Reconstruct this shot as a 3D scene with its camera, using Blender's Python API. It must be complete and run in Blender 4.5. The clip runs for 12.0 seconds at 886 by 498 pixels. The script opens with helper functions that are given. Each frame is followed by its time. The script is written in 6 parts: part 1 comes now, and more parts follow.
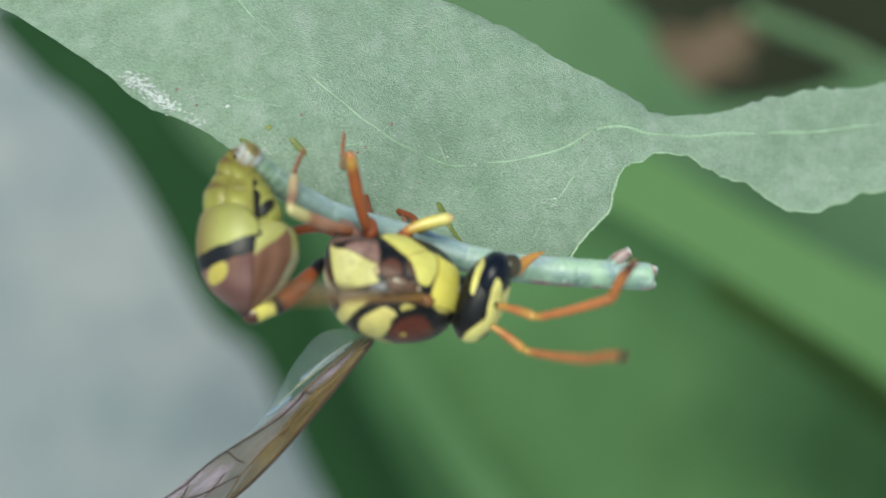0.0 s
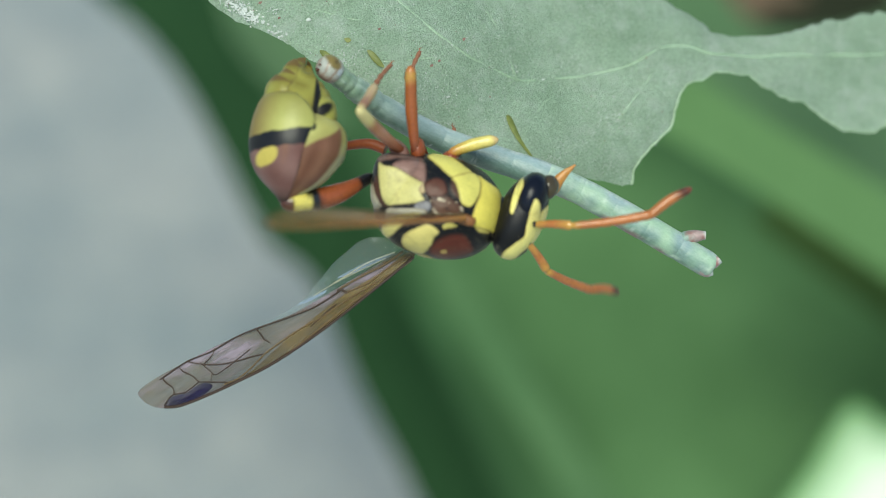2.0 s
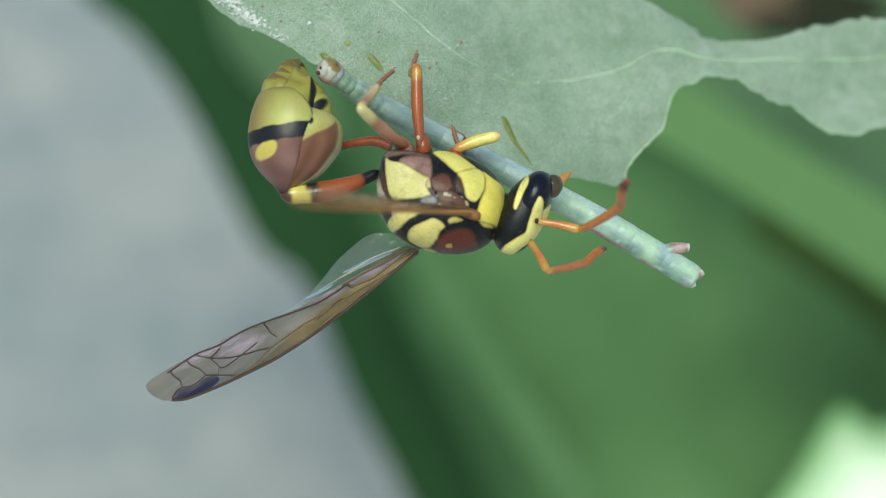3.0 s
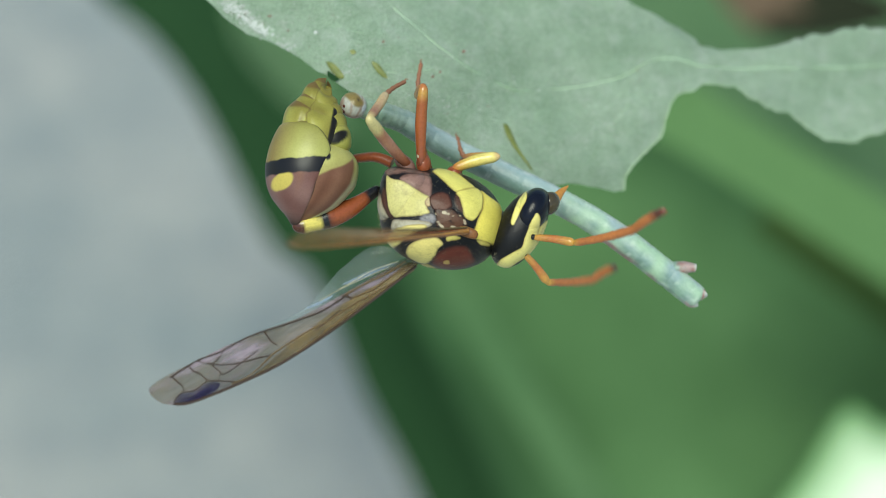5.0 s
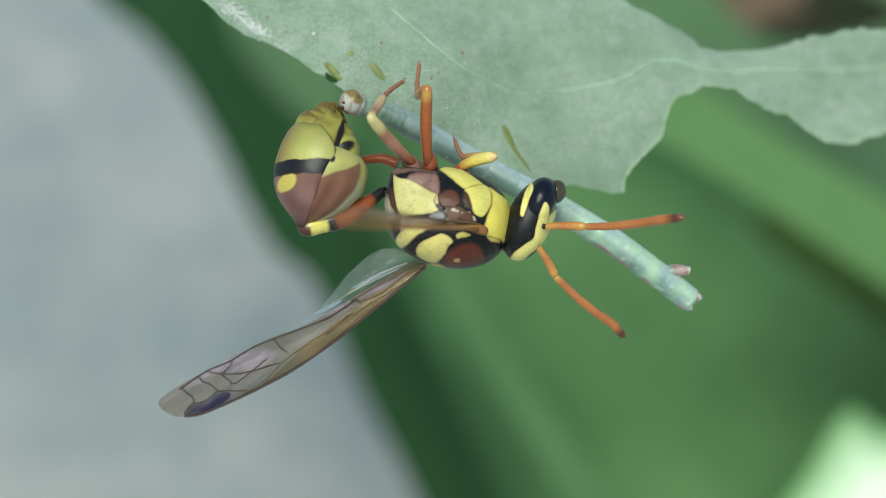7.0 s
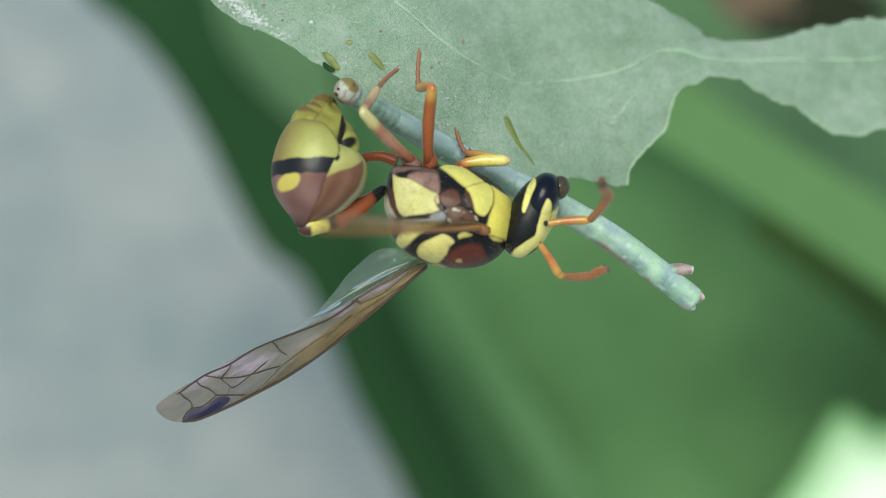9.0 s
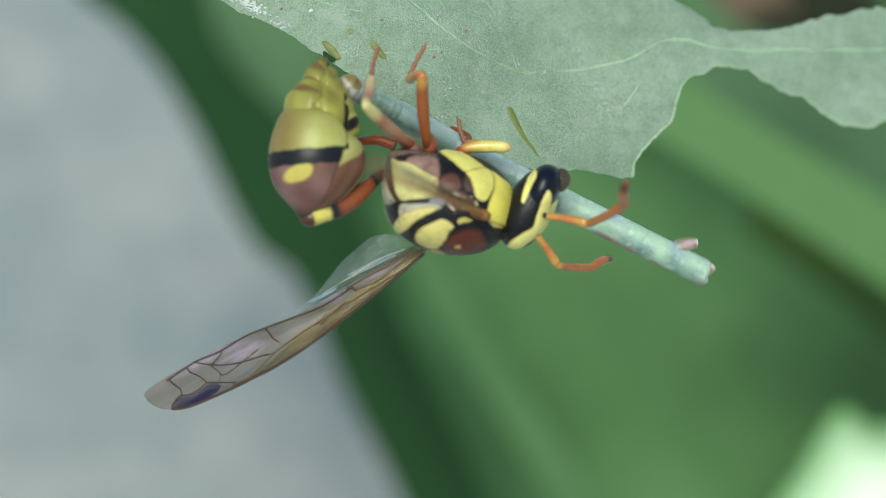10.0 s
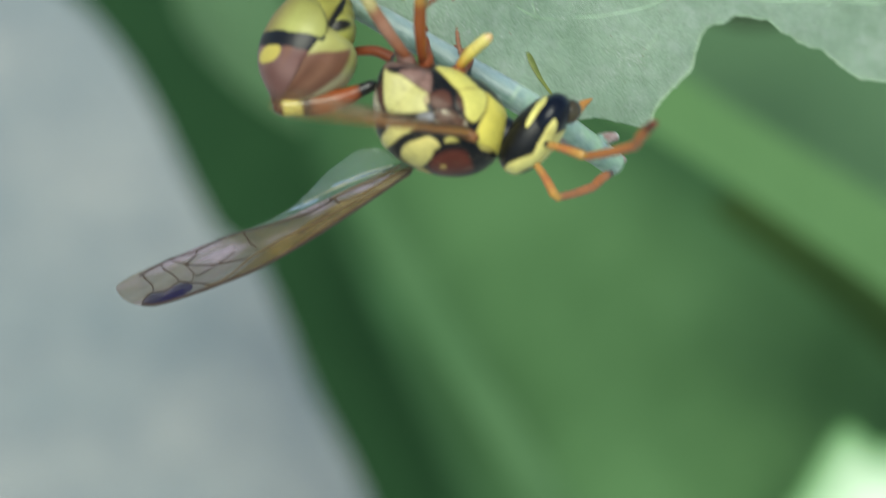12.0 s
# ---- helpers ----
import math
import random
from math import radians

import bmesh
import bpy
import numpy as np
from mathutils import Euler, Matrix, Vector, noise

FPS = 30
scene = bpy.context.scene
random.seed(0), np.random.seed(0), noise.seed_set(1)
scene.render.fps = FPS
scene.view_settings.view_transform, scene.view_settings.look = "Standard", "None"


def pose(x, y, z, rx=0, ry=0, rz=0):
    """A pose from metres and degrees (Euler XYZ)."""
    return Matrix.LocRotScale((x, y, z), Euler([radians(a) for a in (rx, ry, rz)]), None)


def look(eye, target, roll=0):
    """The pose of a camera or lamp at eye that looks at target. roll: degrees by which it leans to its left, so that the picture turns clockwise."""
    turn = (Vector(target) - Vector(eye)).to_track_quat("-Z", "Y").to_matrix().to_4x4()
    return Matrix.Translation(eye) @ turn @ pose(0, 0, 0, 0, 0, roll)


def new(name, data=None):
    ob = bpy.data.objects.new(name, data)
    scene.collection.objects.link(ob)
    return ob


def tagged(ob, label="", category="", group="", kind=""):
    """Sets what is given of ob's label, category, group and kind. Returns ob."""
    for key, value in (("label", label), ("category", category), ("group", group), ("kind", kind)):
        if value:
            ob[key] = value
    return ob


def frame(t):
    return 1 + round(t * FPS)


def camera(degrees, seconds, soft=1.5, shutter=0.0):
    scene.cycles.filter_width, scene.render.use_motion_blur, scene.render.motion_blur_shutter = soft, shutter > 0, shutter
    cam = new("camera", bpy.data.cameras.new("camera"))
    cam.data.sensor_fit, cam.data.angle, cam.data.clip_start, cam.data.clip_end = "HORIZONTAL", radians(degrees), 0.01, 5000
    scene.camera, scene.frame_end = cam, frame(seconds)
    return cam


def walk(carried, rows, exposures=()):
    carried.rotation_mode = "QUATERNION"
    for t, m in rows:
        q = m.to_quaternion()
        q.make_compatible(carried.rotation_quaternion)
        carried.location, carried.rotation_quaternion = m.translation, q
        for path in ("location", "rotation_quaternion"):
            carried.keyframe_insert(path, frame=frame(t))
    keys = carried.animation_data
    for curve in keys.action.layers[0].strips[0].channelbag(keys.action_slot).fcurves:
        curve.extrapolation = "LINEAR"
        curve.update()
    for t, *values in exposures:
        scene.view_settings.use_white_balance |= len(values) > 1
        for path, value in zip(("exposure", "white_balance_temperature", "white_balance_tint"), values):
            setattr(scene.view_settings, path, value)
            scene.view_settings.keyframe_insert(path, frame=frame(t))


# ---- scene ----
MM = 0.001
PIVOT = Vector((0.0, 2.0, 0.0))
VIEW = Matrix.Translation((0, 0, 0.30)) @ Matrix.Rotation(radians(55), 4, "X")


def mm(x, y, z):
    return Matrix.Translation((x * MM, y * MM, z * MM))


def euler(rx, ry, rz):
    return pose(0, 0, 0, rx, ry, rz)


# ---- camera: a hand-held close-up that looks down at 35 degrees ----
cam = camera(27.5, 12.0, soft=0.7, shutter=0.8)
cam.data.dof.use_dof = True
cam.data.dof.focus_distance = 0.0786
cam.data.dof.aperture_fstop = 33.0
CAMERA = [(0, 0.7909, 1.135, 72.05, 2.043, -1.585, -1.36), (0.5, 0.6611, 1.031, 73.14, 2.259, -0.7395, -1.137), (1, 0.6569, 0.8018, 74.21, 0.9705,
    -0.2158, -0.6157), (1.5, 0.6634, 0.7385, 74.97, -0.1536, 0.3664, -0.4614), (2, -0.1602, 0.1282, 75.76, -0.1846, -0.0598, -0.2504), (2.5, -0.6938,
    -0.1871, 76.58, 0.01137, -0.5067, -0.2153), (3, -0.5022, -0.2383, 77.79, 0.0153, -0.3918, -0.1182), (5, 0.0344, 0.0227, 79.72, -0.02919, 0.07133,
    0.007345), (5.5, 5.642e-16, -5.762e-16, 80, 3.474e-16, 5.128e-17, 1.146e-15), (6, -0.00507, 0.001467, 79.95, 0.01983, 0.0253, -0.02212), (6.5,
    0.03097, 0.01066, 79.66, 0.0329, 0.02452, 0.05066), (7, 0.0796, 0.05805, 79.41, 0.01185, 0.05212, 0.02632), (9, -0.5816, -0.292, 77.39, 0.06284,
    -0.3889, -0.02795), (9.5, -0.6921, -0.3506, 76.53, 0.05186, -0.5044, -0.08684), (10, -1.026, -0.4915, 75.79, -0.008109, -0.6366, -0.01957), (10.5,
    -1.059, -0.6004, 74.62, -0.09559, -0.8829, 0.06513), (11, -1.463, -0.9035, 73.48, -0.2269, -1.11, 0.06339), (11.5, -2.716, -1.854, 73.32,
    -0.08929, -0.9906, 0.3447), (11.6, -2.897, -1.901, 73.47, -0.1272, -0.9829, 0.3674), (11.7, -3.134, -2.055, 73.61, -1.284, -0.7855, 0.3893),
    (11.8, -3.445, -2.227, 73.8, -2.202, -0.7633, 0.4001), (11.9, -3.704, -2.408, 73.72, 0.05751, -1.618, 0.4225), (12, -3.881, -2.645, 73.81,
    -0.1038, -2.23, 0.4517)]
walk(cam, [(t, VIEW @ mm(u, v, w) @ euler(rx, ry, rz)) for t, u, v, w, rx, ry, rz in CAMERA],
     exposures=[(0, 0.53, 6800, -5), (12, 0.53, 6800, -5)])

# ---- light: bright overcast ----
world = bpy.data.worlds.new("sky")
world.use_nodes = True
scene.world = world
sky = world.node_tree.nodes.new("ShaderNodeTexSky")
sky.sky_type = "NISHITA"
sky.sun_disc = False
sky.sun_elevation = radians(58)
sky.sun_rotation = radians(193)
world.node_tree.nodes["Background"].inputs[1].default_value = 0.095
world.node_tree.links.new(sky.outputs[0], world.node_tree.nodes["Background"].inputs[0])
sun = new("sun", bpy.data.lights.new("sun", "SUN"))
sun.data.energy = 2.1
sun.data.angle = radians(35)
sun.data.color = (1.0, 0.97, 0.9)
sun.matrix_world = look((-0.20, -0.85, 1.6), (0, 0, 0.3))


# ---- materials ----
def nodes_of(name):
    m = bpy.data.materials.new(name)
    m.use_nodes = True
    return m, m.node_tree, m.node_tree.nodes["Principled BSDF"]


def add(tree, kind, **inputs):
    n = tree.nodes.new(kind)
    for key, value in inputs.items():
        n.inputs[key.replace("_", " ")].default_value = value
    return n


def noise_node(tree, scale, detail=4.0, rough=0.55, stretch=None):
    """Noise in millimetres: scale is in cycles per millimetre."""
    co = tree.nodes.new("ShaderNodeTexCoord")
    n = add(tree, "ShaderNodeTexNoise", Scale=scale * 1000, Detail=detail, Roughness=rough)
    if stretch:
        mp = tree.nodes.new("ShaderNodeMapping")
        mp.inputs["Scale"].default_value = stretch
        tree.links.new(co.outputs["Object"], mp.inputs["Vector"])
        tree.links.new(mp.outputs["Vector"], n.inputs["Vector"])
    else:
        tree.links.new(co.outputs["Object"], n.inputs["Vector"])
    return n


def ramp(tree, source, stops, ease="LINEAR"):
    r = tree.nodes.new("ShaderNodeValToRGB")
    r.color_ramp.interpolation = ease
    while len(r.color_ramp.elements) < len(stops):
        r.color_ramp.elements.new(0.5)
    for e, (p, c) in zip(r.color_ramp.elements, stops):
        e.position, e.color = p, (*c, 1) if len(c) == 3 else c
    tree.links.new(source, r.inputs[0])
    return r


def mix(tree, a, b, factor, mode="MIX"):
    n = tree.nodes.new("ShaderNodeMix")
    n.data_type, n.blend_type = "RGBA", mode
    for socket, value in ((n.inputs[0], factor), (n.inputs[6], a), (n.inputs[7], b)):
        if isinstance(value, (int, float)):
            socket.default_value = value
        elif isinstance(value, tuple):
            socket.default_value = (*value, 1)
        else:
            tree.links.new(value, socket)
    return n.outputs[2]


def bump(tree, shader, source, strength, distance):
    b = add(tree, "ShaderNodeBump", Strength=strength, Distance=distance * MM)
    tree.links.new(source, b.inputs["Height"])
    tree.links.new(b.outputs[0], shader.inputs["Normal"])


def shell(name, colour, rough=0.35, grain=9.0, relief=0.25, vary=0.35, coat=0.15, tinted=False, dark=0.55, spec=0.4):
    """Insect cuticle: two scales of tone, fine pitting, a thin gloss. tinted: its pattern is stored in the mesh."""
    m, tree, sh = nodes_of(name)
    if tinted:
        base = tree.nodes.new("ShaderNodeVertexColor")
        base.layer_name = "tint"
        base = base.outputs["Color"]
    else:
        base = tree.nodes.new("ShaderNodeRGB")
        base.outputs[0].default_value = (*colour, 1)
        base = base.outputs[0]
    large = noise_node(tree, 0.8, 3)
    fine = noise_node(tree, grain, 3)
    tone = ramp(tree, large.outputs[0], [(0.3, (dark, dark, dark)), (0.62, (1, 1, 1))])
    speck = ramp(tree, fine.outputs[0], [(0.3, (0.6, 0.58, 0.55)), (0.55, (1, 1, 1))])
    c = mix(tree, base, tone.outputs[0], vary, "MULTIPLY")
    c = mix(tree, c, speck.outputs[0], vary, "MULTIPLY")
    tree.links.new(c, sh.inputs["Base Color"])
    sh.inputs["Roughness"].default_value = rough
    sh.inputs["Coat Weight"].default_value = coat
    sh.inputs["Coat Roughness"].default_value = 0.2
    sh.inputs["Specular IOR Level"].default_value = spec
    bump(tree, sh, fine.outputs[0], relief, 0.03)
    return m


PLATE = shell("tinted_plate", (1, 1, 1), 0.38, 15, 0.55, 0.42, 0.06, tinted=True, spec=0.26)
BLACK = shell("black_cuticle", (0.008, 0.008, 0.011), 0.36, 10, 0.3, 0.3, 0.15, spec=0.45)
GLOSS = shell("glossy_black", (0.008, 0.010, 0.020), 0.18, 20, 0.03, 0.2, 0.35, spec=0.4)
GLOBE = shell("brown_eye", (0.060, 0.045, 0.022), 0.1, 20, 0.02, 0.2, 0.6)
BROWN = shell("brown_cuticle", (0.10, 0.028, 0.018), 0.45, 12, 0.4, 0.6, 0.05, spec=0.3)
MAUVE = shell("pinkish_brown_cuticle", (0.26, 0.14, 0.115), 0.5, 12, 0.4, 0.55, 0.05)
RUST = shell("rust_red_leg", (0.27, 0.065, 0.022), 0.35, 7, 0.25, 0.5, 0.15)
AMBER = shell("amber_vein", (0.44, 0.17, 0.045), 0.38, 7, 0.25, 0.5, 0.15)
JAW = shell("orange_jaw", (0.58, 0.26, 0.06), 0.35, 7, 0.2, 0.5, 0.2)
WINGEDGE = shell("amber_wing_edge", (0.15, 0.092, 0.036), 0.4, 7, 0.2, 0.5, 0.15)
TARSUS = shell("brown_foot", (0.32, 0.14, 0.08), 0.55, 12, 0.3, 0.5, 0.05)
CREAM = shell("cream_membrane", (0.50, 0.46, 0.33), 0.5, 8, 0.4, 0.6, 0.05)
TEGULA = shell("orange_brown_cap", (0.27, 0.11, 0.035), 0.4, 12, 0.4, 0.6, 0.1)
HAIR = shell("pale_hair", (0.26, 0.23, 0.15), 0.5, 8, 0.0, 0.2, 0.0)
GRIT = shell("white_grit", (0.62, 0.66, 0.63), 0.6, 8, 0.3, 0.3, 0.0)
PATTERN = shell("patterned_cuticle", (1, 1, 1), 0.36, 11, 0.3, 0.5, 0.2, tinted=True, spec=0.4)
GASTER = shell("glossy_abdomen", (1, 1, 1), 0.40, 14, 0.15, 0.28, 0.08, tinted=True, spec=0.30)
EYESKIN = shell("glossy_eye", (1, 1, 1), 0.24, 24, 0.02, 0.1, 0.05, tinted=True, spec=0.22)
SHANK = shell("glossy_leg", (1, 1, 1), 0.27, 8, 0.2, 0.42, 0.35, tinted=True, spec=0.45)
VEIN = shell("wing_vein", (0.045, 0.022, 0.012), 0.4, 8, 0.1, 0.3, 0.05)


def skin():
    """Caterpillar skin: bluish green with a pale bloom, pores and fine wrinkles."""
    m, tree, sh = nodes_of("caterpillar_skin")
    fine = noise_node(tree, 9, 4, 0.65, (0.6, 1.2, 1.2))
    base = tree.nodes.new("ShaderNodeVertexColor")
    base.layer_name = "tint"
    c = mix(tree, base.outputs[0], ramp(tree, fine.outputs[0], [(0.3, (0.62, 0.7, 0.66)), (0.6, (1, 1, 1))]).outputs[0], 0.6, "MULTIPLY")
    tree.links.new(c, sh.inputs["Base Color"])
    sh.inputs["Roughness"].default_value = 0.36
    sh.inputs["Coat Weight"].default_value = 0.25
    sh.inputs["Coat Roughness"].default_value = 0.3
    bump(tree, sh, fine.outputs[0], 0.6, 0.05)
    return m


def leaf_skin(name, low, high, dust=0.0, scale=0.25, gloss=0.5, relief=0.5, flecks=True, shine=0.5):
    m, tree, sh = nodes_of(name)
    large, mid, fine = noise_node(tree, scale, 4), noise_node(tree, 1.3, 5), noise_node(tree, 12, 4, 0.7)
    c = mix(tree, low, high, ramp(tree, large.outputs[0], [(0.3, (0, 0, 0)), (0.7, (1, 1, 1))]).outputs[0])
    c = mix(tree, c, ramp(tree, mid.outputs[0], [(0.3, (0.72, 0.74, 0.7)), (0.6, (1, 1, 1))]).outputs[0], 0.6, "MULTIPLY")
    if flecks:
        c = mix(tree, c, ramp(tree, fine.outputs[0], [(0.3, (0.55, 0.6, 0.54)), (0.5, (1, 1, 1)), (0.66, (1.35, 1.35, 1.35))]).outputs[0], 0.8, "MULTIPLY")
    if dust:
        patch = noise_node(tree, 0.55, 5, 0.7)
        grit = noise_node(tree, 10, 4, 0.75)
        a = ramp(tree, patch.outputs[0], [(0.41, (0, 0, 0)), (0.63, (1, 1, 1))])
        b = ramp(tree, grit.outputs[0], [(0.52, (0, 0, 0)), (0.62, (1, 1, 1))])
        both = mix(tree, a.outputs[0], b.outputs[0], 1.0, "MULTIPLY")
        both = mix(tree, (0, 0, 0), both, dust)
        bloom = ramp(tree, noise_node(tree, 0.9, 4, 0.65).outputs[0], [(0.50, (0, 0, 0)), (0.68, (0.5, 0.5, 0.5))])
        c = mix(tree, c, (0.50, 0.59, 0.51), bloom.outputs[0])
        c = mix(tree, c, (0.60, 0.66, 0.60), both)
    tree.links.new(c, sh.inputs["Base Color"])
    sh.inputs["Roughness"].default_value = gloss
    sh.inputs["Specular IOR Level"].default_value = shine
    bump(tree, sh, fine.outputs[0], relief, 0.06)
    return m


def edge_shaded():
    """A smooth leaf whose edge shade is tinted in as a darker margin, with broad soft mottling."""
    m, tree, sh = nodes_of("edge_shaded_leaf")
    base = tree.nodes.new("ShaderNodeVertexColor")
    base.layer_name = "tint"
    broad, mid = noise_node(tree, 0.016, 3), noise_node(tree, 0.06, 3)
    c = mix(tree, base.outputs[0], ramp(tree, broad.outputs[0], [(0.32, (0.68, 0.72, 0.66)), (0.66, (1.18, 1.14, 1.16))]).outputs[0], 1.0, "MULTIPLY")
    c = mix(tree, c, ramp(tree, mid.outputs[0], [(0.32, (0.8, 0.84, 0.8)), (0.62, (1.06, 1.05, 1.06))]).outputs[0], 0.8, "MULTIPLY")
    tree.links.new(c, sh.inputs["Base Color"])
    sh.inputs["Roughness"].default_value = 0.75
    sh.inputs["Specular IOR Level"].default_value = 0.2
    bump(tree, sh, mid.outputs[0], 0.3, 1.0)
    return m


def membrane(name, colour, alpha, low_alpha, lean=radians(32), lilac=(0.50, 0.44, 0.52), coat=0.4, fade=None, crinkle=1.5):
    m, tree, sh = nodes_of(name)
    n, s = noise_node(tree, 0.35, 3), noise_node(tree, crinkle, 3)
    run = tree.nodes.new("ShaderNodeMapping")
    run.vector_type = "TEXTURE"
    run.inputs["Rotation"].default_value = (0, 0, lean)
    run.inputs["Scale"].default_value = (7, 1, 1) if crinkle < 3 else (2.5, 1, 1)
    tree.links.new(s.inputs["Vector"].links[0].from_socket, run.inputs["Vector"])
    tree.links.new(run.outputs[0], s.inputs["Vector"])
    c = mix(tree, colour, tuple(x * 0.45 for x in colour), ramp(tree, n.outputs[0], [(0.4, (0, 0, 0)), (0.65, (1, 1, 1))]).outputs[0])
    c = mix(tree, c, lilac, ramp(tree, s.outputs[0], [(0.5, (0, 0, 0)), (0.7, (0.7, 0.7, 0.7))]).outputs[0])
    tree.links.new(c, sh.inputs["Base Color"])
    r = ramp(tree, s.outputs[0], [(0.35, (low_alpha,) * 3), (0.65, (alpha,) * 3)])
    if fade:
        xyz = tree.nodes.new("ShaderNodeSeparateXYZ")
        co = tree.nodes.new("ShaderNodeTexCoord")
        tree.links.new(co.outputs["Object"], xyz.inputs[0])
        span = tree.nodes.new("ShaderNodeMapRange")
        for key, value in ((1, 0.0), (2, fade * MM), (3, 1.4), (4, 0.34)):
            span.inputs[key].default_value = value
        tree.links.new(xyz.outputs[0], span.inputs[0])
        both = tree.nodes.new("ShaderNodeMath")
        both.operation, both.use_clamp = "MULTIPLY", True
        tree.links.new(r.outputs[0], both.inputs[0])
        tree.links.new(span.outputs[0], both.inputs[1])
        tree.links.new(both.outputs[0], sh.inputs["Alpha"])
    else:
        tree.links.new(r.outputs[0], sh.inputs["Alpha"])
    sh.inputs["Roughness"].default_value = 0.22
    sh.inputs["Coat Weight"].default_value = coat
    sh.inputs["Specular IOR Level"].default_value = 0.2 + 0.7 * coat
    bump(tree, sh, s.outputs[0], 0.4, 0.05)
    return m


SKIN = skin()
LEAF = leaf_skin("dusty_leaf", (0.300, 0.424, 0.298), (0.404, 0.536, 0.398), dust=0.8, gloss=0.55, relief=2.2)
LEAF_VEIN = leaf_skin("leaf_vein", (0.298, 0.418, 0.286), (0.375, 0.498, 0.360), gloss=0.6)
LEAF_RIM = leaf_skin("pale_leaf_rim", (0.32, 0.44, 0.29), (0.40, 0.52, 0.37), gloss=0.6)
SCAR = leaf_skin("olive_scar", (0.12, 0.15, 0.03), (0.22, 0.25, 0.06), scale=2.0, gloss=0.35, flecks=False)
EDGE_SHADED = edge_shaded()
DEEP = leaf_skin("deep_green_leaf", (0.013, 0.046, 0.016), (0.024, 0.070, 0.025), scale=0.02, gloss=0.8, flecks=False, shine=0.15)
LIGHT = leaf_skin("light_green_leaf", (0.105, 0.205, 0.078), (0.14, 0.26, 0.105), scale=0.02, gloss=0.8, flecks=False, shine=0.15)
RIB = leaf_skin("pale_leaf_rib", (0.072, 0.154, 0.064), (0.104, 0.196, 0.086), scale=0.02, gloss=0.8, flecks=False, shine=0.15)
HAZE = leaf_skin("soft_green_leaf", (0.080, 0.160, 0.076), (0.120, 0.212, 0.110), scale=0.02, gloss=0.8, flecks=False, shine=0.15)
OLIVE = leaf_skin("strap_shade_leaf", (0.030, 0.064, 0.016), (0.052, 0.095, 0.024), scale=0.02, gloss=0.8, flecks=False, shine=0.15)
PALE = shell("sunlit_pale_leaf", (1, 1, 1), 0.7, 0.5, 0.1, 0.15, 0.0, tinted=True, spec=0.2)
DRY = leaf_skin("dry_leaf", (0.07, 0.05, 0.03), (0.20, 0.14, 0.10), scale=0.04, gloss=0.8, flecks=False, shine=0.15)
# Near-black: the shade behind the withered leaf is put into this colour.
DIM = leaf_skin("near_black_shade", (0.015, 0.02, 0.01), (0.03, 0.035, 0.02), scale=0.05, gloss=0.8, flecks=False, shine=0.15)
STALK = leaf_skin("green_stalk", (0.12, 0.22, 0.10), (0.18, 0.28, 0.13), scale=0.1)
# On both clear wings, lilac is the iridescent sheen painted as colour streaks.
WING = membrane("amber_wing", (0.145, 0.108, 0.066), 0.64, 0.36, lilac=(0.46, 0.36, 0.47), coat=0.4)
FOLDED = membrane("folded_wing", (0.46, 0.22, 0.08), 0.66, 0.28, 0.0, (0.50, 0.38, 0.24), coat=0.2, fade=12.6)
FOLD = membrane("amber_fold", (0.20, 0.135, 0.045), 0.70, 0.36, lilac=(0.36, 0.27, 0.13), coat=0.1)
HINDWING = membrane("clear_hindwing", (0.20, 0.27, 0.26), 0.22, 0.09, lilac=(0.46, 0.56, 0.62), coat=0.35, crinkle=22.0)
CREASE_GLINT = membrane("blue_crease_glint", (0.34, 0.44, 0.58), 0.52, 0.24, lilac=(0.46, 0.56, 0.70), coat=0.3)
SMOKE = membrane("smoky_wing_spot", (0.018, 0.015, 0.07), 0.62, 0.22, lilac=(0.035, 0.03, 0.10), coat=0.0, crinkle=2.4)


def concrete():
    m, tree, sh = nodes_of("grey_concrete")
    a, b, d = noise_node(tree, 0.012, 5), noise_node(tree, 0.05, 4), noise_node(tree, 0.9, 5)
    c = mix(tree, (0.300, 0.338, 0.346), (0.43, 0.435, 0.42), ramp(tree, a.outputs[0], [(0.35, (0, 0, 0)), (0.65, (1, 1, 1))]).outputs[0])
    c = mix(tree, c, ramp(tree, b.outputs[0], [(0.32, (0.70, 0.75, 0.80)), (0.62, (1, 1, 1))]).outputs[0], 0.7, "MULTIPLY")
    c = mix(tree, c, ramp(tree, d.outputs[0], [(0.3, (0.7, 0.7, 0.7)), (0.6, (1, 1, 1))]).outputs[0], 0.6, "MULTIPLY")
    tree.links.new(c, sh.inputs["Base Color"])
    sh.inputs["Roughness"].default_value = 0.9
    bump(tree, sh, d.outputs[0], 0.6, 1.0)
    return m


CONCRETE = concrete()


# ---- shapes, in millimetres ----
def sight(u, v, w):
    """The place at depth w that lies behind (u, v) of the plane through the wasp, as seen from 80 mm."""
    k = 1 - w / 80
    return Vector((u * k, v * k, w))


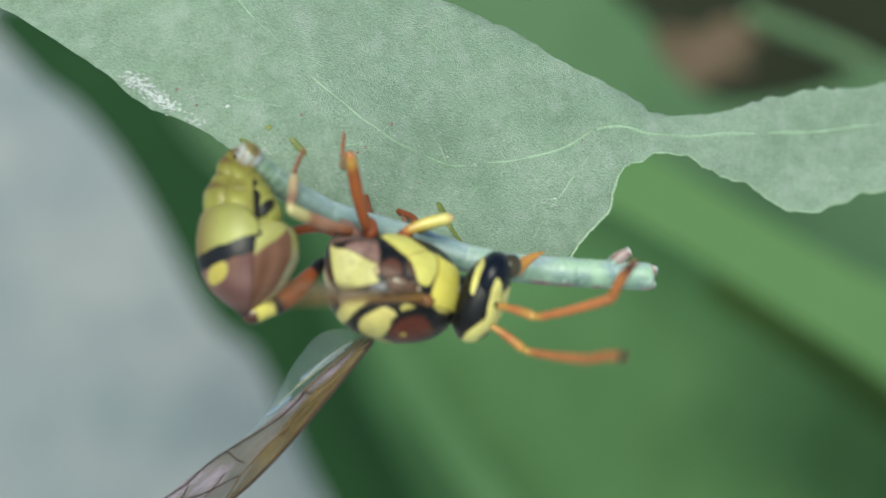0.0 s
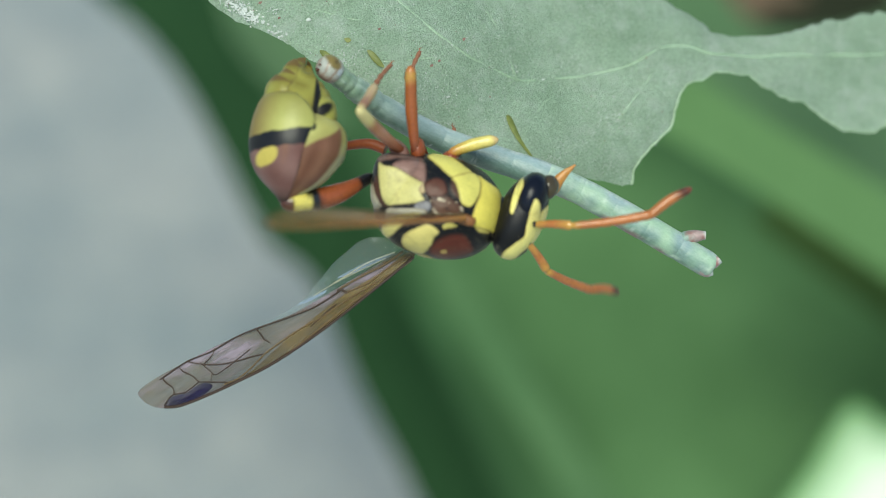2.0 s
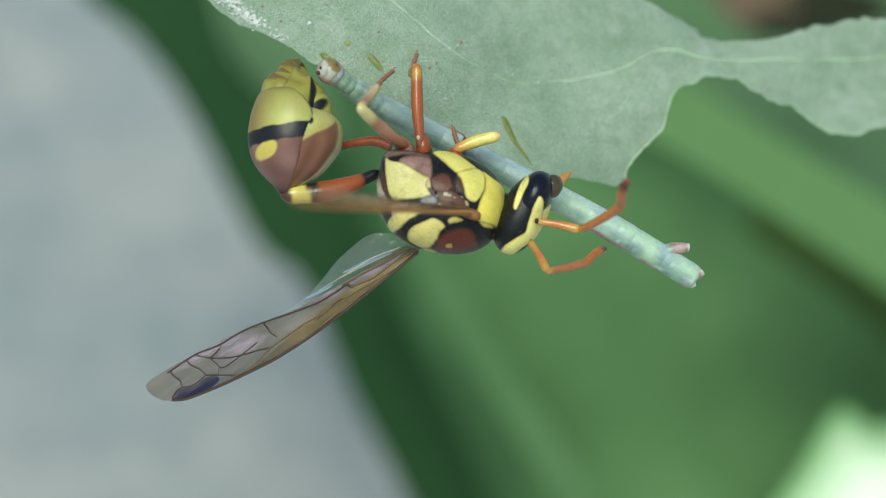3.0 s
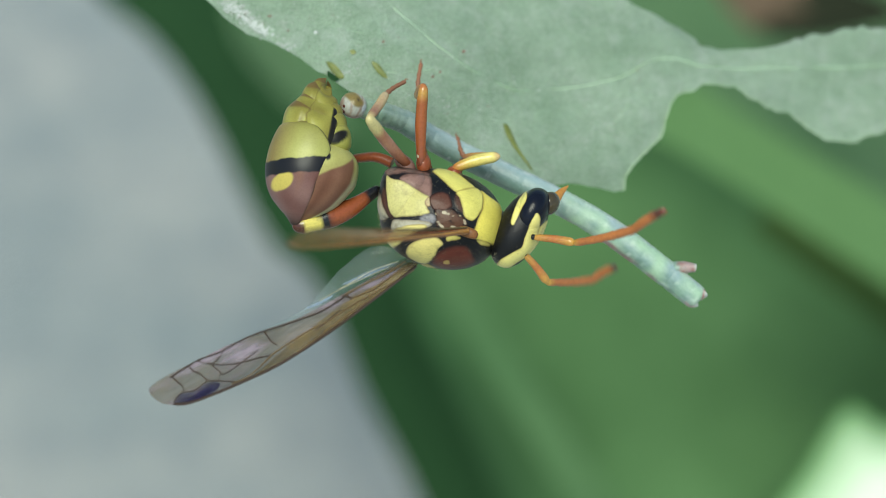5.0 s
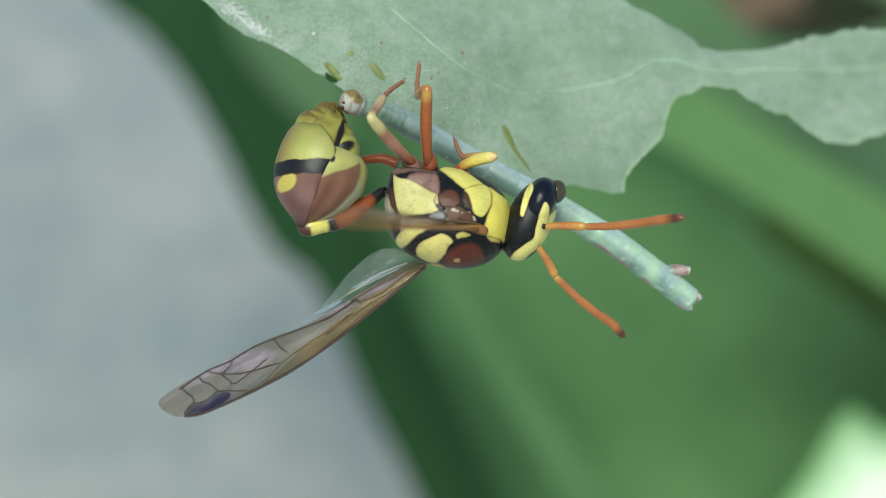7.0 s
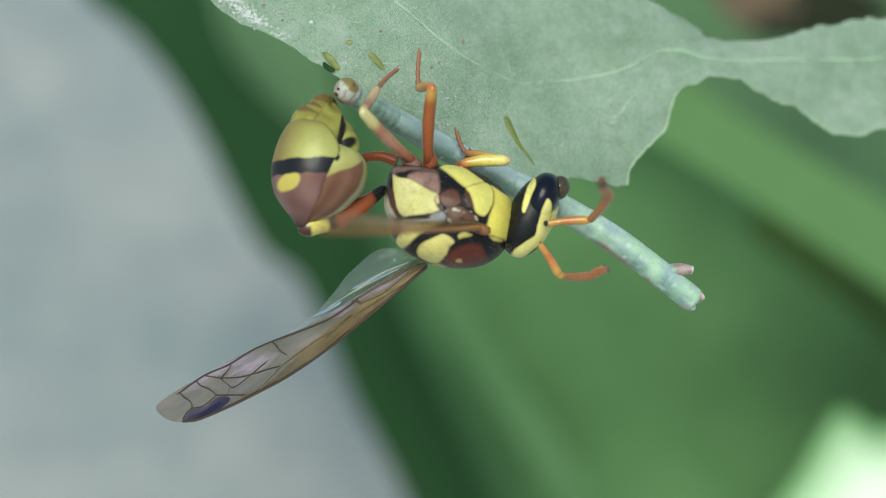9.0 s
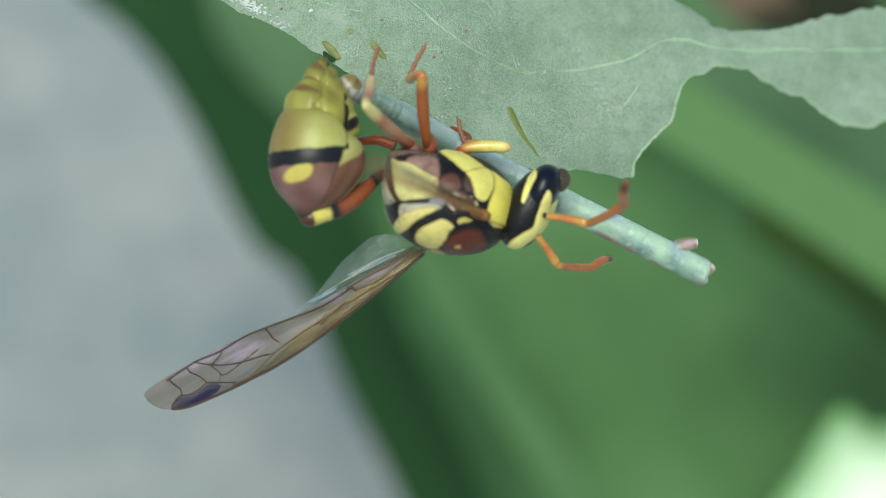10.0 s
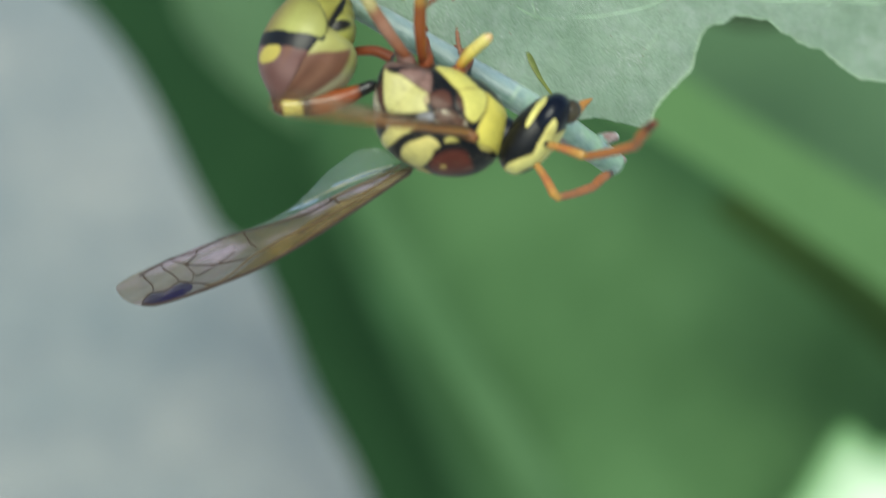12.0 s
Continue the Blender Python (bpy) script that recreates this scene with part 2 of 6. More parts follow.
def spline(points, n, closed=False):
    """Points of a Catmull-Rom curve, n to a span."""
    p = [Vector(q) for q in points]
    out, count = [], len(p)
    for i in range(count if closed else count - 1):
        if closed:
            a, b, c, d = p[i - 1], p[i], p[(i + 1) % count], p[(i + 2) % count]
        else:
            a, b, c, d = p[max(i - 1, 0)], p[i], p[i + 1], p[min(i + 2, count - 1)]
        for k in range(n):
            t = k / n
            out.append(0.5 * (2 * b + (c - a) * t + (2 * a - 5 * b + 4 * c - d) * t * t + (3 * b - a - 3 * c + d) * t ** 3))
    if not closed:
        out.append(p[-1])
    return out


def tube(points, radii, sides=12, flat=1.0, side=(0, 0, 1)):
    """A round-ended limb through the points. flat: its thickness along side."""
    p = [Vector(q) for q in points]
    verts, faces = [], []
    for i, c in enumerate(p):
        d = (p[min(i + 1, len(p) - 1)] - p[max(i - 1, 0)]).normalized()
        s = Vector(side)
        s = (s - d * s.dot(d))
        s = s.normalized() if s.length > 1e-6 else d.orthogonal().normalized()
        o = d.cross(s)
        for j in range(sides):
            a = 2 * math.pi * j / sides
            verts.append(c + (o * math.cos(a) + s * math.sin(a) * flat) * radii[i])
    n = len(p)
    for i in range(n - 1):
        for j in range(sides):
            k = (j + 1) % sides
            faces.append((i * sides + j, i * sides + k, (i + 1) * sides + k, (i + 1) * sides + j))
    verts += [p[0], p[-1]]
    for j in range(sides):
        k = (j + 1) % sides
        faces.append((n * sides, k, j))
        faces.append((n * sides + 1, (n - 1) * sides + j, (n - 1) * sides + k))
    return verts, faces


def limb(length, profile, sag=0.0, sides=14, flat=1.0, side=(0, 0, 1)):
    """A limb along +x from the origin; profile: (share of the length, radius)."""
    xs = [q[0] for q in profile]
    rs = [q[1] for q in profile]
    pts, rad = [], []
    for i in range(33):
        k = i / 32
        k = k + 0.5 * (0.5 - 0.5 * math.cos(math.pi * k) - k) * 1.9
        t = xs[0] + (xs[-1] - xs[0]) * k
        r = float(np.interp(t, xs, rs))
        d = min(1.0, min(t - xs[0], xs[-1] - t) * length / max(r, 1e-3))
        spill = 0.55 * (rs[-1] if k > 0.5 else -rs[0]) * abs(2 * k - 1) ** 6
        pts.append((t * length + spill, sag * math.sin(math.pi * t), 0))
        rad.append(r * max(0.05, math.sqrt(max(0.0, 1 - (1 - d) ** 2))))
    return tube(pts, rad, sides, flat, side)


def egg(centre, rx, ry, rz, turn=0.0, power=2.0, rings=20, sides=28):
    """A superellipsoid, turned in the picture plane."""
    def p(x, e):
        return math.copysign(abs(x) ** e, x)
    e = 2 / power
    m = Matrix.Rotation(radians(turn), 3, "Z")
    verts, faces = [], []
    for i in range(rings + 1):
        a = -math.pi / 2 + math.pi * i / rings
        for j in range(sides):
            b = 2 * math.pi * j / sides
            q = Vector((rx * p(math.cos(a), e) * p(math.cos(b), e), ry * p(math.cos(a), e) * p(math.sin(b), e), rz * p(math.sin(a), e)))
            verts.append(Vector(centre) + m @ q)
    for i in range(rings):
        for j in range(sides):
            k = (j + 1) % sides
            faces.append((i * sides + j, i * sides + k, (i + 1) * sides + k, (i + 1) * sides + j))
    return verts, faces


def sheet(outline, height, step, thick, swell=0.0, rim=0.3, wander=0.0):
    """A plate of that outline laid over height(u, v). swell: how far it bulges inside its rim."""
    from mathutils.geometry import delaunay_2d_cdt
    ring = [Vector(q[:2]) for q in outline]
    n = len(ring)
    xs, ys = [q.x for q in ring], [q.y for q in ring]
    a = np.array([(q.x, q.y) for q in ring])
    b = np.roll(a, -1, axis=0)
    d = b - a
    ll = np.maximum((d * d).sum(1), 1e-12)

    def edge(x, y):
        p = np.array((x, y))
        t = np.clip(((p - a) * d).sum(1) / ll, 0, 1)
        return float(np.sqrt((((a + d * t[:, None]) - p) ** 2).sum(1)).min())

    def inside(x, y):
        c = (a[:, 1] > y) != (b[:, 1] > y)
        with np.errstate(divide="ignore", invalid="ignore"):
            cross = (b[:, 0] - a[:, 0]) * (y - a[:, 1]) / (b[:, 1] - a[:, 1]) + a[:, 0]
        return bool(np.count_nonzero(c & (x < cross)) % 2)

    pts, gap = list(ring), [0.0] * n
    row = 0
    y = min(ys) + step / 2
    while y < max(ys):
        x = min(xs) + step * (0.5 if row % 2 else 1.0)
        while x < max(xs):
            if inside(x, y):
                e = edge(x, y)
                if e > step * 0.45:
                    pts.append(Vector((x, y)))
                    gap.append(e)
            x += step
        y += step * 0.866
        row += 1
    co, _, tris, origin, _, _ = delaunay_2d_cdt(pts, [(i, (i + 1) % n) for i in range(n)], [], 1, 1e-7)
    top, low = [], []
    for q, o in zip(co, origin):
        g = gap[o[0]] if o else 0.0
        rise = swell * (1 - (1 - min(1.0, g / rim)) ** 2) if swell else 0.0
        w = height(q.x, q.y) + rise + (wander * noise.noise(Vector((q.x * 1.3, q.y * 1.3, 0))) if wander else 0)
        top.append(Vector((q.x, q.y, w)))
        low.append(Vector((q.x, q.y, w - thick - rise * 0.5)))
    k = len(top)
    faces = []
    edges = {}
    for t in tris:
        t = tuple(t)
        p, q, r = (top[i] for i in t)
        if (q - p).cross(r - p).z < 0:
            t = t[::-1]
        faces.append(t)
        faces.append(tuple(i + k for i in reversed(t)))
        for i in range(3):
            e = (t[i], t[(i + 1) % 3])
            edges[e] = True
    for (i, j) in list(edges):
        if (j, i) not in edges:
            faces.append((j, i, i + k, j + k))
    return top + low, faces


def edge_gap(ring, verts):
    """How far each vertex lies inside the outline."""
    a = np.array([(q[0], q[1]) for q in ring])
    d = np.roll(a, -1, axis=0) - a
    ll = np.maximum((d * d).sum(1), 1e-12)
    out = []
    for v in verts:
        p = np.array((v[0], v[1]))
        t = np.clip(((p - a) * d).sum(1) / ll, 0, 1)
        out.append(float(np.sqrt((((a + d * t[:, None]) - p) ** 2).sum(1)).min()))
    return out


def join(*shapes):
    verts, faces = [], []
    for v, f in shapes:
        n = len(verts)
        verts += list(v)
        faces += [tuple(i + n for i in q) for q in f]
    return verts, faces


def mesh_of(name, shape, material, smooth=True, tint=None, shift=None):
    verts, faces = shape
    me = bpy.data.meshes.new(name)
    o = Vector(shift) if shift else Vector((0, 0, 0))
    me.from_pydata([(Vector(v) - o) * MM for v in verts], [], faces)
    me.materials.append(material)
    if smooth:
        me.polygons.foreach_set("use_smooth", [True] * len(me.polygons))
        me.set_sharp_from_angle(angle=radians(50))
    if tint:
        layer = me.color_attributes.new("tint", "FLOAT_COLOR", "POINT")
        for i, v in enumerate(verts):
            layer.data[i].color = (*(tint[i] if isinstance(tint, list) else tint(Vector(v))), 1)
    return me


def part(name, shape, material, parent, label="", tint=None, shift=None):
    ob = new(name, mesh_of(name, shape, material, True, tint, shift))
    ob.parent = parent
    if shift:
        ob.matrix_basis = Matrix.Translation(Vector(shift) * MM)
    return tagged(ob, label)


def thing(name, label, category, m, group="", kind=""):
    ob = new(name)
    ob.empty_display_size = 0.002
    ob.matrix_basis = m
    return tagged(ob, label, category, group, kind)


# ---- ground and the plants behind ----
def ground_sheet():
    me = bpy.data.meshes.new("ground")
    verts, faces = [], []
    reach = [-300, -60, -10, -3] + [-1.2 + 2.4 * i / 15 for i in range(16)] + [3, 10, 60, 300]
    for y in reach:
        for x in reach:
            verts.append((x, y, 0.0006 * noise.noise(Vector((x * 9, y * 9, 0))) if abs(x) < 2 and abs(y) < 2 else 0))
    k = len(reach)
    for j in range(k - 1):
        for i in range(k - 1):
            faces.append((j * k + i, j * k + i + 1, (j + 1) * k + i + 1, (j + 1) * k + i))
    me.from_pydata(verts, [], faces)
    me.materials.append(CONCRETE)
    ob = new("ground", me)
    return tagged(ob, "weathered pale grey concrete ground, blotched with bluish stains", "ground", "", "structure")


ground_sheet()


def look_through(shape):
    v, f = shape
    return [sight(*q) for q in v], f


def stem_to_ground(start, lean):
    """A stalk that bends from start, in the view's millimetres, down to the ground."""
    a = VIEW @ (Vector(start) * MM)
    foot = Vector((a.x + lean[0], a.y + lean[1], -0.004))
    mid = Vector((a.x + lean[0] * 0.25, a.y + lean[1] * 0.3, a.z * 0.86))
    inv = VIEW.inverted()
    pts = spline([inv @ p / MM for p in (a, mid, (mid + foot) / 2 + Vector((0.006, 0.004, 0)), foot)], 7)
    n = len(pts)
    return tube(pts, [1.3 + 1.5 * i / n for i in range(n)], 10)


def plant_leaf(name, outline, height, material, label, stem, lean, thick=0.5, step=5.0, ribs=(), rib_skin=None, heart=None, reach=4.0):
    ob = thing(name, label, "leaf", VIEW.copy())
    ring = spline([(u, v, 0) for u, v in outline], 5, True)
    shape = sheet(ring, height, step, thick)
    tint = None
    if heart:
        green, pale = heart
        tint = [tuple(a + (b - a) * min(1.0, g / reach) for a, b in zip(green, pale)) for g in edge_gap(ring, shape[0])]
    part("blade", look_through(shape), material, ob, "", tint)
    part("stalk", stem_to_ground(stem, lean), STALK, ob)
    for r in ribs:
        pts = [sight(u, v, height(u, v) + 0.1) for u, v in [tuple(q[:2]) for q in spline([(a, b, 0) for a, b in r], 8)]]
        n = len(pts)
        part("rib", tube(pts, [4.0 * (1 - 0.5 * i / n) for i in range(n)], 8, 0.35), rib_skin or material, ob)
    return ob


def broad_height(u, v):
    return -230 - 0.8 * u + 7.0 * math.sin(0.13 * (u * 0.87 + v * 0.5)) - 1.4 * max(0.0, -8 - u - 0.6 * v) ** 1.15 * 0.25


# The outer tint paints a shading gradient along the leaf's edge.
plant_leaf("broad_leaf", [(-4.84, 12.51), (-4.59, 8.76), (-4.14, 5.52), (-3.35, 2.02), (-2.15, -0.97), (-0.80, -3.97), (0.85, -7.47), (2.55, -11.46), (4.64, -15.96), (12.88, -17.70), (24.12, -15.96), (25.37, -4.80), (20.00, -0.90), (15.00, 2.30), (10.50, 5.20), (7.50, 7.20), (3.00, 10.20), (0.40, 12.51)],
           broad_height, EDGE_SHADED, "broad smooth mid-green leaf, the shade at its edge painted as a deep green margin",
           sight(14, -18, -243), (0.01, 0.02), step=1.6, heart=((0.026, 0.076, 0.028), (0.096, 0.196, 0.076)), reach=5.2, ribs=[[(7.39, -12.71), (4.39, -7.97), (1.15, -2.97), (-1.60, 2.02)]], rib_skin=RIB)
# Added sheet: its dark green stands in for the broad leaf's shaded side.
plant_leaf("shade_side_leaf", [(-17.08, 14.01), (-15.08, 11.01), (-13.34, 9.57), (-11.94, 7.97), (-10.84, 6.27), (-9.89, 4.52), (-8.99, 2.65), (-8.22, 1.15), (-7.39, -0.12), (-5.89, -1.27), (-4.80, -3.47), (-3.55, -6.47), (-1.95, -9.47), (-0.97, -11.46), (0.52, -14.21), (5.39, -15.96), (6.64, -6.47), (3.65, -0.97), (1.15, 1.52), (-2.10, 3.52), (-5.97, 5.64), (-8.96, 8.76), (-10.84, 13.01)],
           lambda u, v: -290 - 0.2 * u + 4 * math.sin(0.12 * v), DEEP, "dark green leaf added for the shaded side of the broad green leaf",
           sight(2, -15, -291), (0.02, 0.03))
plant_leaf("slanting_leaf", [(6.52, 9.26), (9.90, 8.00), (13.20, 5.90), (16.63, 3.90), (20.37, 1.70), (25.37, -1.20), (25.37, -6.47), (21.37, -2.97), (17.38, -0.22), (13.63, 2.27), (10.39, 4.27), (7.89, 5.77)],
           lambda u, v: -150 - 0.8 * u, LIGHT, "light green strap-shaped leaf slanting across the broad leaf",
           sight(25, -6, -171), (0.06, -0.02), step=3.0)
# Added sheet: the shade line below the strap leaf, held in its dark colour.
plant_leaf("strap_shade_leaf", [(13.63, 1.02), (16.63, -1.47), (19.88, -3.97), (25.37, -8.71), (26.62, -4.47), (22.87, -1.97), (19.13, 0.02), (15.38, 1.52)],
           lambda u, v: -185 - 0.8 * u, OLIVE, "dark olive leaf added for the shade under the light strap-shaped leaf",
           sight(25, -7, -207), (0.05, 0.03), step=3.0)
# Sunlight on this leaf is painted: the tint fades to near white inside.
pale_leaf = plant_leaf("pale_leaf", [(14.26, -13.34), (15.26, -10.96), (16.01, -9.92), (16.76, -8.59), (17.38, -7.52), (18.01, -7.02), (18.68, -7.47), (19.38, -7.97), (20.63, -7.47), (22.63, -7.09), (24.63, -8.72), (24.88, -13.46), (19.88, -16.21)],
           lambda u, v: -205 + 0.2 * u, PALE, "green leaf with a sunlit glow painted as a yellow-white heart",
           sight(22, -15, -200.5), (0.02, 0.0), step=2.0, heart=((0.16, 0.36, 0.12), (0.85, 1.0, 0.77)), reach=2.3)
plant_leaf("back_leaf", [(-12.33, 17.50), (-10.96, 10.51), (-8.84, 7.52), (-5.59, 4.52), (2.90, 3.77), (9.00, 4.00), (14.00, 1.50), (25.37, -4.50), (25.37, 17.50), (7.89, 19.00)],
           lambda u, v: -320 - 0.3 * u, HAZE, "soft green leaf far behind the dusty leaf",
           sight(24, 4, -327), (0.05, 0.03))
plant_leaf("withered_leaf", [(11.76, 11.76), (12.38, 12.51), (13.63, 12.21), (15.13, 12.88), (16.38, 11.76), (15.51, 11.14), (16.00, 10.46), (14.63, 10.26), (13.63, 9.71), (12.76, 10.31)],
           lambda u, v: -190, DRY, "withered brown leaf hanging among green ones", sight(16, 13, -191), (0.16, 0.05), step=2.0)
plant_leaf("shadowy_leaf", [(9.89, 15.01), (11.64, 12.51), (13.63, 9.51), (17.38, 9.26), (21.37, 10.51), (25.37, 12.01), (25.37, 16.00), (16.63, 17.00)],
           lambda u, v: -225 - 0.2 * u, DIM, "leaf behind the withered one, its shade put into a near-black colour", sight(25, 12, -230), (0.05, 0.03), step=3.0)


# ---- the dusty leaf from which the wasp hangs ----
def leaf_height(u, v):
    d = u + 0.55 * (v - 6)
    soft = math.log1p(math.exp(0.8 * (d + 1.0))) / 0.8
    fold = 0.30 * math.sin(0.55 * u + 0.3 * v) + 0.22 * math.sin(0.9 * v - 0.4 * u)
    return -3.4 - 0.44 * soft - 0.30 * max(0.0, v - 9) + fold


def dusty_leaf():
    ob = thing("dusty_leaf", "dull grey-green leaf, dusty with white specks, its edge scalloped", "leaf", VIEW.copy())
    rough = [(-10.59, 11.01), (-9.71, 10.21), (-8.59, 9.46), (-7.59, 9.06), (-6.59, 8.51), (-5.59, 7.87), (-4.59, 7.22), (-3.35, 6.32), (-1.60, 5.22), (0.40, 4.14), (2.40, 3.22), (4.39, 2.77), (5.64, 2.87), (6.89, 2.62), (7.84, 2.60), (7.97, 3.22), (8.84, 4.22), (9.54, 5.02), (9.69, 5.72), (10.09, 6.52), (10.76, 6.97), (11.64, 7.17), (12.68, 7.07), (13.63, 6.52), (14.58, 6.02), (15.38, 5.77), (16.18, 5.07), (17.13, 4.67), (18.13, 4.77), (19.58, 5.22), (22.37, 6.02), (25.37, 7.52)]
    upper = [(26.12, 9.51), (22.87, 10.01), (19.58, 9.71), (17.88, 9.64), (16.13, 9.36), (14.63, 8.91), (12.88, 8.66), (11.51, 8.81), (10.76, 9.36), (9.64, 10.06), (8.01, 10.96), (5.89, 12.26), (3.90, 13.26), (1.35, 14.38), (-2.10, 16.75), (-8.34, 19.25), (-15.83, 19.25), (-18.08, 17.00), (-15.83, 14.51), (-13.21, 12.81)]
    ring = spline([(u, v, 0) for u, v in rough + upper], 7, True)
    ring = [q + Vector((0.09 * noise.noise(q * 1.1), 0.11 * noise.noise(q * 1.1 + Vector((7, 3, 1))), 0))
            + Vector((0.045 * noise.noise(q * 4), 0.055 * noise.noise(q * 5 + Vector((2, 9, 4))), 0))
            + Vector((0, (0.16 * noise.noise(q * 2.2) + 0.10 * abs(math.sin(2.6 * q.x))) * min(1.0, max(0.0, (q.x - 8) / 4)), 0)) for q in ring]
    part("blade", look_through(sheet(ring, leaf_height, 0.55, 0.18, swell=0.08, rim=0.35, wander=0.10)), LEAF, ob)
    veins = [([(25.37, 8.89), (19.38, 8.06), (15.38, 7.97), (11.89, 7.97), (9.51, 8.31), (7.39, 7.42), (5.02, 7.02), (3.02, 7.02), (0.90, 8.06), (-2.10, 10.51), (-5.59, 14.26)], 0.155),
             ([(9.51, 8.31), (7.89, 6.02), (6.89, 4.77), (6.14, 3.02)], 0.10), ([(5.02, 7.02), (3.65, 5.14), (2.90, 3.52)], 0.08),
             ([(3.02, 7.02), (0.40, 5.64), (-2.10, 5.89)], 0.08), ([(0.90, 8.06), (-2.10, 7.77), (-4.34, 8.01), (-6.59, 8.64)], 0.08), ([(-1.10, 9.51), (-3.60, 9.51), (-6.59, 10.26), (-9.09, 10.39)], 0.08),
             ([(7.39, 7.42), (6.64, 8.76), (4.39, 10.26), (2.40, 12.01)], 0.09), ([(15.38, 7.97), (16.63, 6.52), (17.38, 5.14)], 0.08), ([(-3.10, 11.76), (-5.59, 11.51), (-8.84, 12.01)], 0.08),
             ([(3.02, 7.02), (2.40, 8.76), (1.15, 10.76), (-0.60, 13.01)], 0.08)]
    for path, r in veins:
        curve = [q + Vector((0.10 * noise.noise(q * 0.8), 0.10 * noise.noise(q * 0.8 + Vector((5, 1, 3))), 0)) for q in spline([(u, v, 0) for u, v in path], 9)]
        pts = [sight(q.x, q.y, leaf_height(q.x, q.y) + 0.05) for q in curve]
        n = len(pts)
        wide = 0.85 * r if r > 0.15 else 0.5 * r
        part("vein", tube(pts, [wide * (1 - 0.6 * i / n) * (1 + 0.35 * noise.noise(q * 0.7)) for i, q in enumerate(curve)], 10, 0.5), LEAF_VEIN, ob)
    rim = [sight(q.x, q.y, leaf_height(q.x, q.y) + 0.02) for q in ring[98:210]]
    part("margin", tube(rim, [0.055 + 0.02 * noise.noise(q * 0.9) for q in rim], 8, 0.6), LEAF_RIM, ob, "pale rim of the leaf")
    scars = [[(-5.22, 8.19), (-4.97, 8.21), (-4.64, 7.92), (-4.42, 7.57), (-4.59, 7.47), (-4.89, 7.72)], [(-3.22, 8.21), (-3.00, 8.19), (-2.70, 7.87), (-2.50, 7.52), (-2.75, 7.57), (-3.05, 7.87)],
             [(-4.19, 8.71), (-4.00, 8.76), (-3.90, 8.64), (-4.04, 8.54)], [(2.60, 5.47), (2.80, 5.42), (3.00, 5.02), (3.27, 4.42), (3.60, 3.92), (3.90, 3.42), (3.70, 3.62), (3.30, 4.12), (2.97, 4.57), (2.72, 5.02)]]
    for s in scars:
        part("scar", look_through(sheet(spline([(u, v, 0) for u, v in s], 4, True), lambda u, v: leaf_height(u, v) + 0.14, 0.12, 0.1, 0.06, 0.15)), SCAR, ob, "olive-yellow feeding scar")
    part("scar", look_through(sheet(spline([(u, v, 0) for u, v in [(-5.14, 7.82), (-4.89, 7.67), (-4.64, 7.47), (-4.84, 7.37), (-5.14, 7.57)]], 4, True), lambda u, v: leaf_height(u, v) + 0.16, 0.12, 0.1, 0.04, 0.15)), DEEP, ob, "dark green blotch at the leaf's edge")
    rng = random.Random(5)
    grains, spots = [], []
    for i in range(1100):
        clump = rng.choice([(-8.9, 10.1, 0.4), (-8.7, 9.9, 0.5), (-9.3, 10.5, 0.4), (-6, 9.4, 1.4), (-4, 9.0, 1.5), (-1, 7.6, 2.2), (1.0, 8.0, 1.6), (6.8, 5.2, 0.8), (7.2, 6.0, 0.9), (-3.4, 7.2, 1.4), (0.3, 6.2, 0.5), (4, 7, 3), (4.6, 3.4, 0.5)])
        u, v = rng.gauss(clump[0], clump[2]), rng.gauss(clump[1], clump[2] * 0.6)
        if v < 9.6 - 0.6 * (u + 8.6) + 0.3 and u < 3:
            continue
        if v < 3.4 or u < -10.5:
            continue
        r = rng.uniform(0.008, 0.024) * (1.7 if rng.random() < 0.06 else 1)
        p = sight(u, v, leaf_height(u, v) + 0.13)
        (grains if rng.random() < 0.93 else spots).append(egg(p, r * rng.uniform(0.8, 1.8), r, r * 0.6, rng.uniform(0, 180), 2.0, 4, 6))
    for i in range(90):
        u = rng.uniform(-10.0, -6.5)
        v = 9.95 - 0.62 * (u + 8.9) + abs(rng.gauss(0.0, 0.22))
        r = rng.uniform(0.015, 0.045)
        grains.append(egg(sight(u, v, leaf_height(u, v) + 0.1), r * 1.7, r, 0.02, rng.uniform(-60, 0), 2.0, 4, 7))
    for i in range(320):
        t, off = rng.random(), rng.gauss(0.0, 0.13)
        u, v = -9.75 + 1.95 * t + 0.55 * off, 10.95 - 1.42 * t + off
        r = rng.uniform(0.012, 0.045)
        grains.append(egg(sight(u, v, leaf_height(u, v) + 0.12), r * 1.5, r, 0.02, rng.uniform(-60, 30), 2.0, 4, 7))
    for u, v, spread, count in ((-7.1, 9.9, 0.16, 30), (-4.3, 7.75, 0.2, 30), (-0.2, 5.05, 0.22, 40), (-4.0, 7.9, 0.5, 40), (0.9, 8.4, 0.35, 30), (7.1, 5.4, 0.35, 36)):
        for i in range(count):
            p = (rng.gauss(u, spread), rng.gauss(v, spread * 0.6))
            r = rng.uniform(0.01, 0.032)
            grains.append(egg(sight(*p, leaf_height(*p) + 0.12), r * 1.4, r, 0.02, rng.uniform(0, 180), 2.0, 4, 7))
    grains.append(egg(sight(-5.67, 9.52, leaf_height(-5.67, 9.52) + 0.12), 0.11, 0.08, 0.05, 20, 3.0, 6, 10))
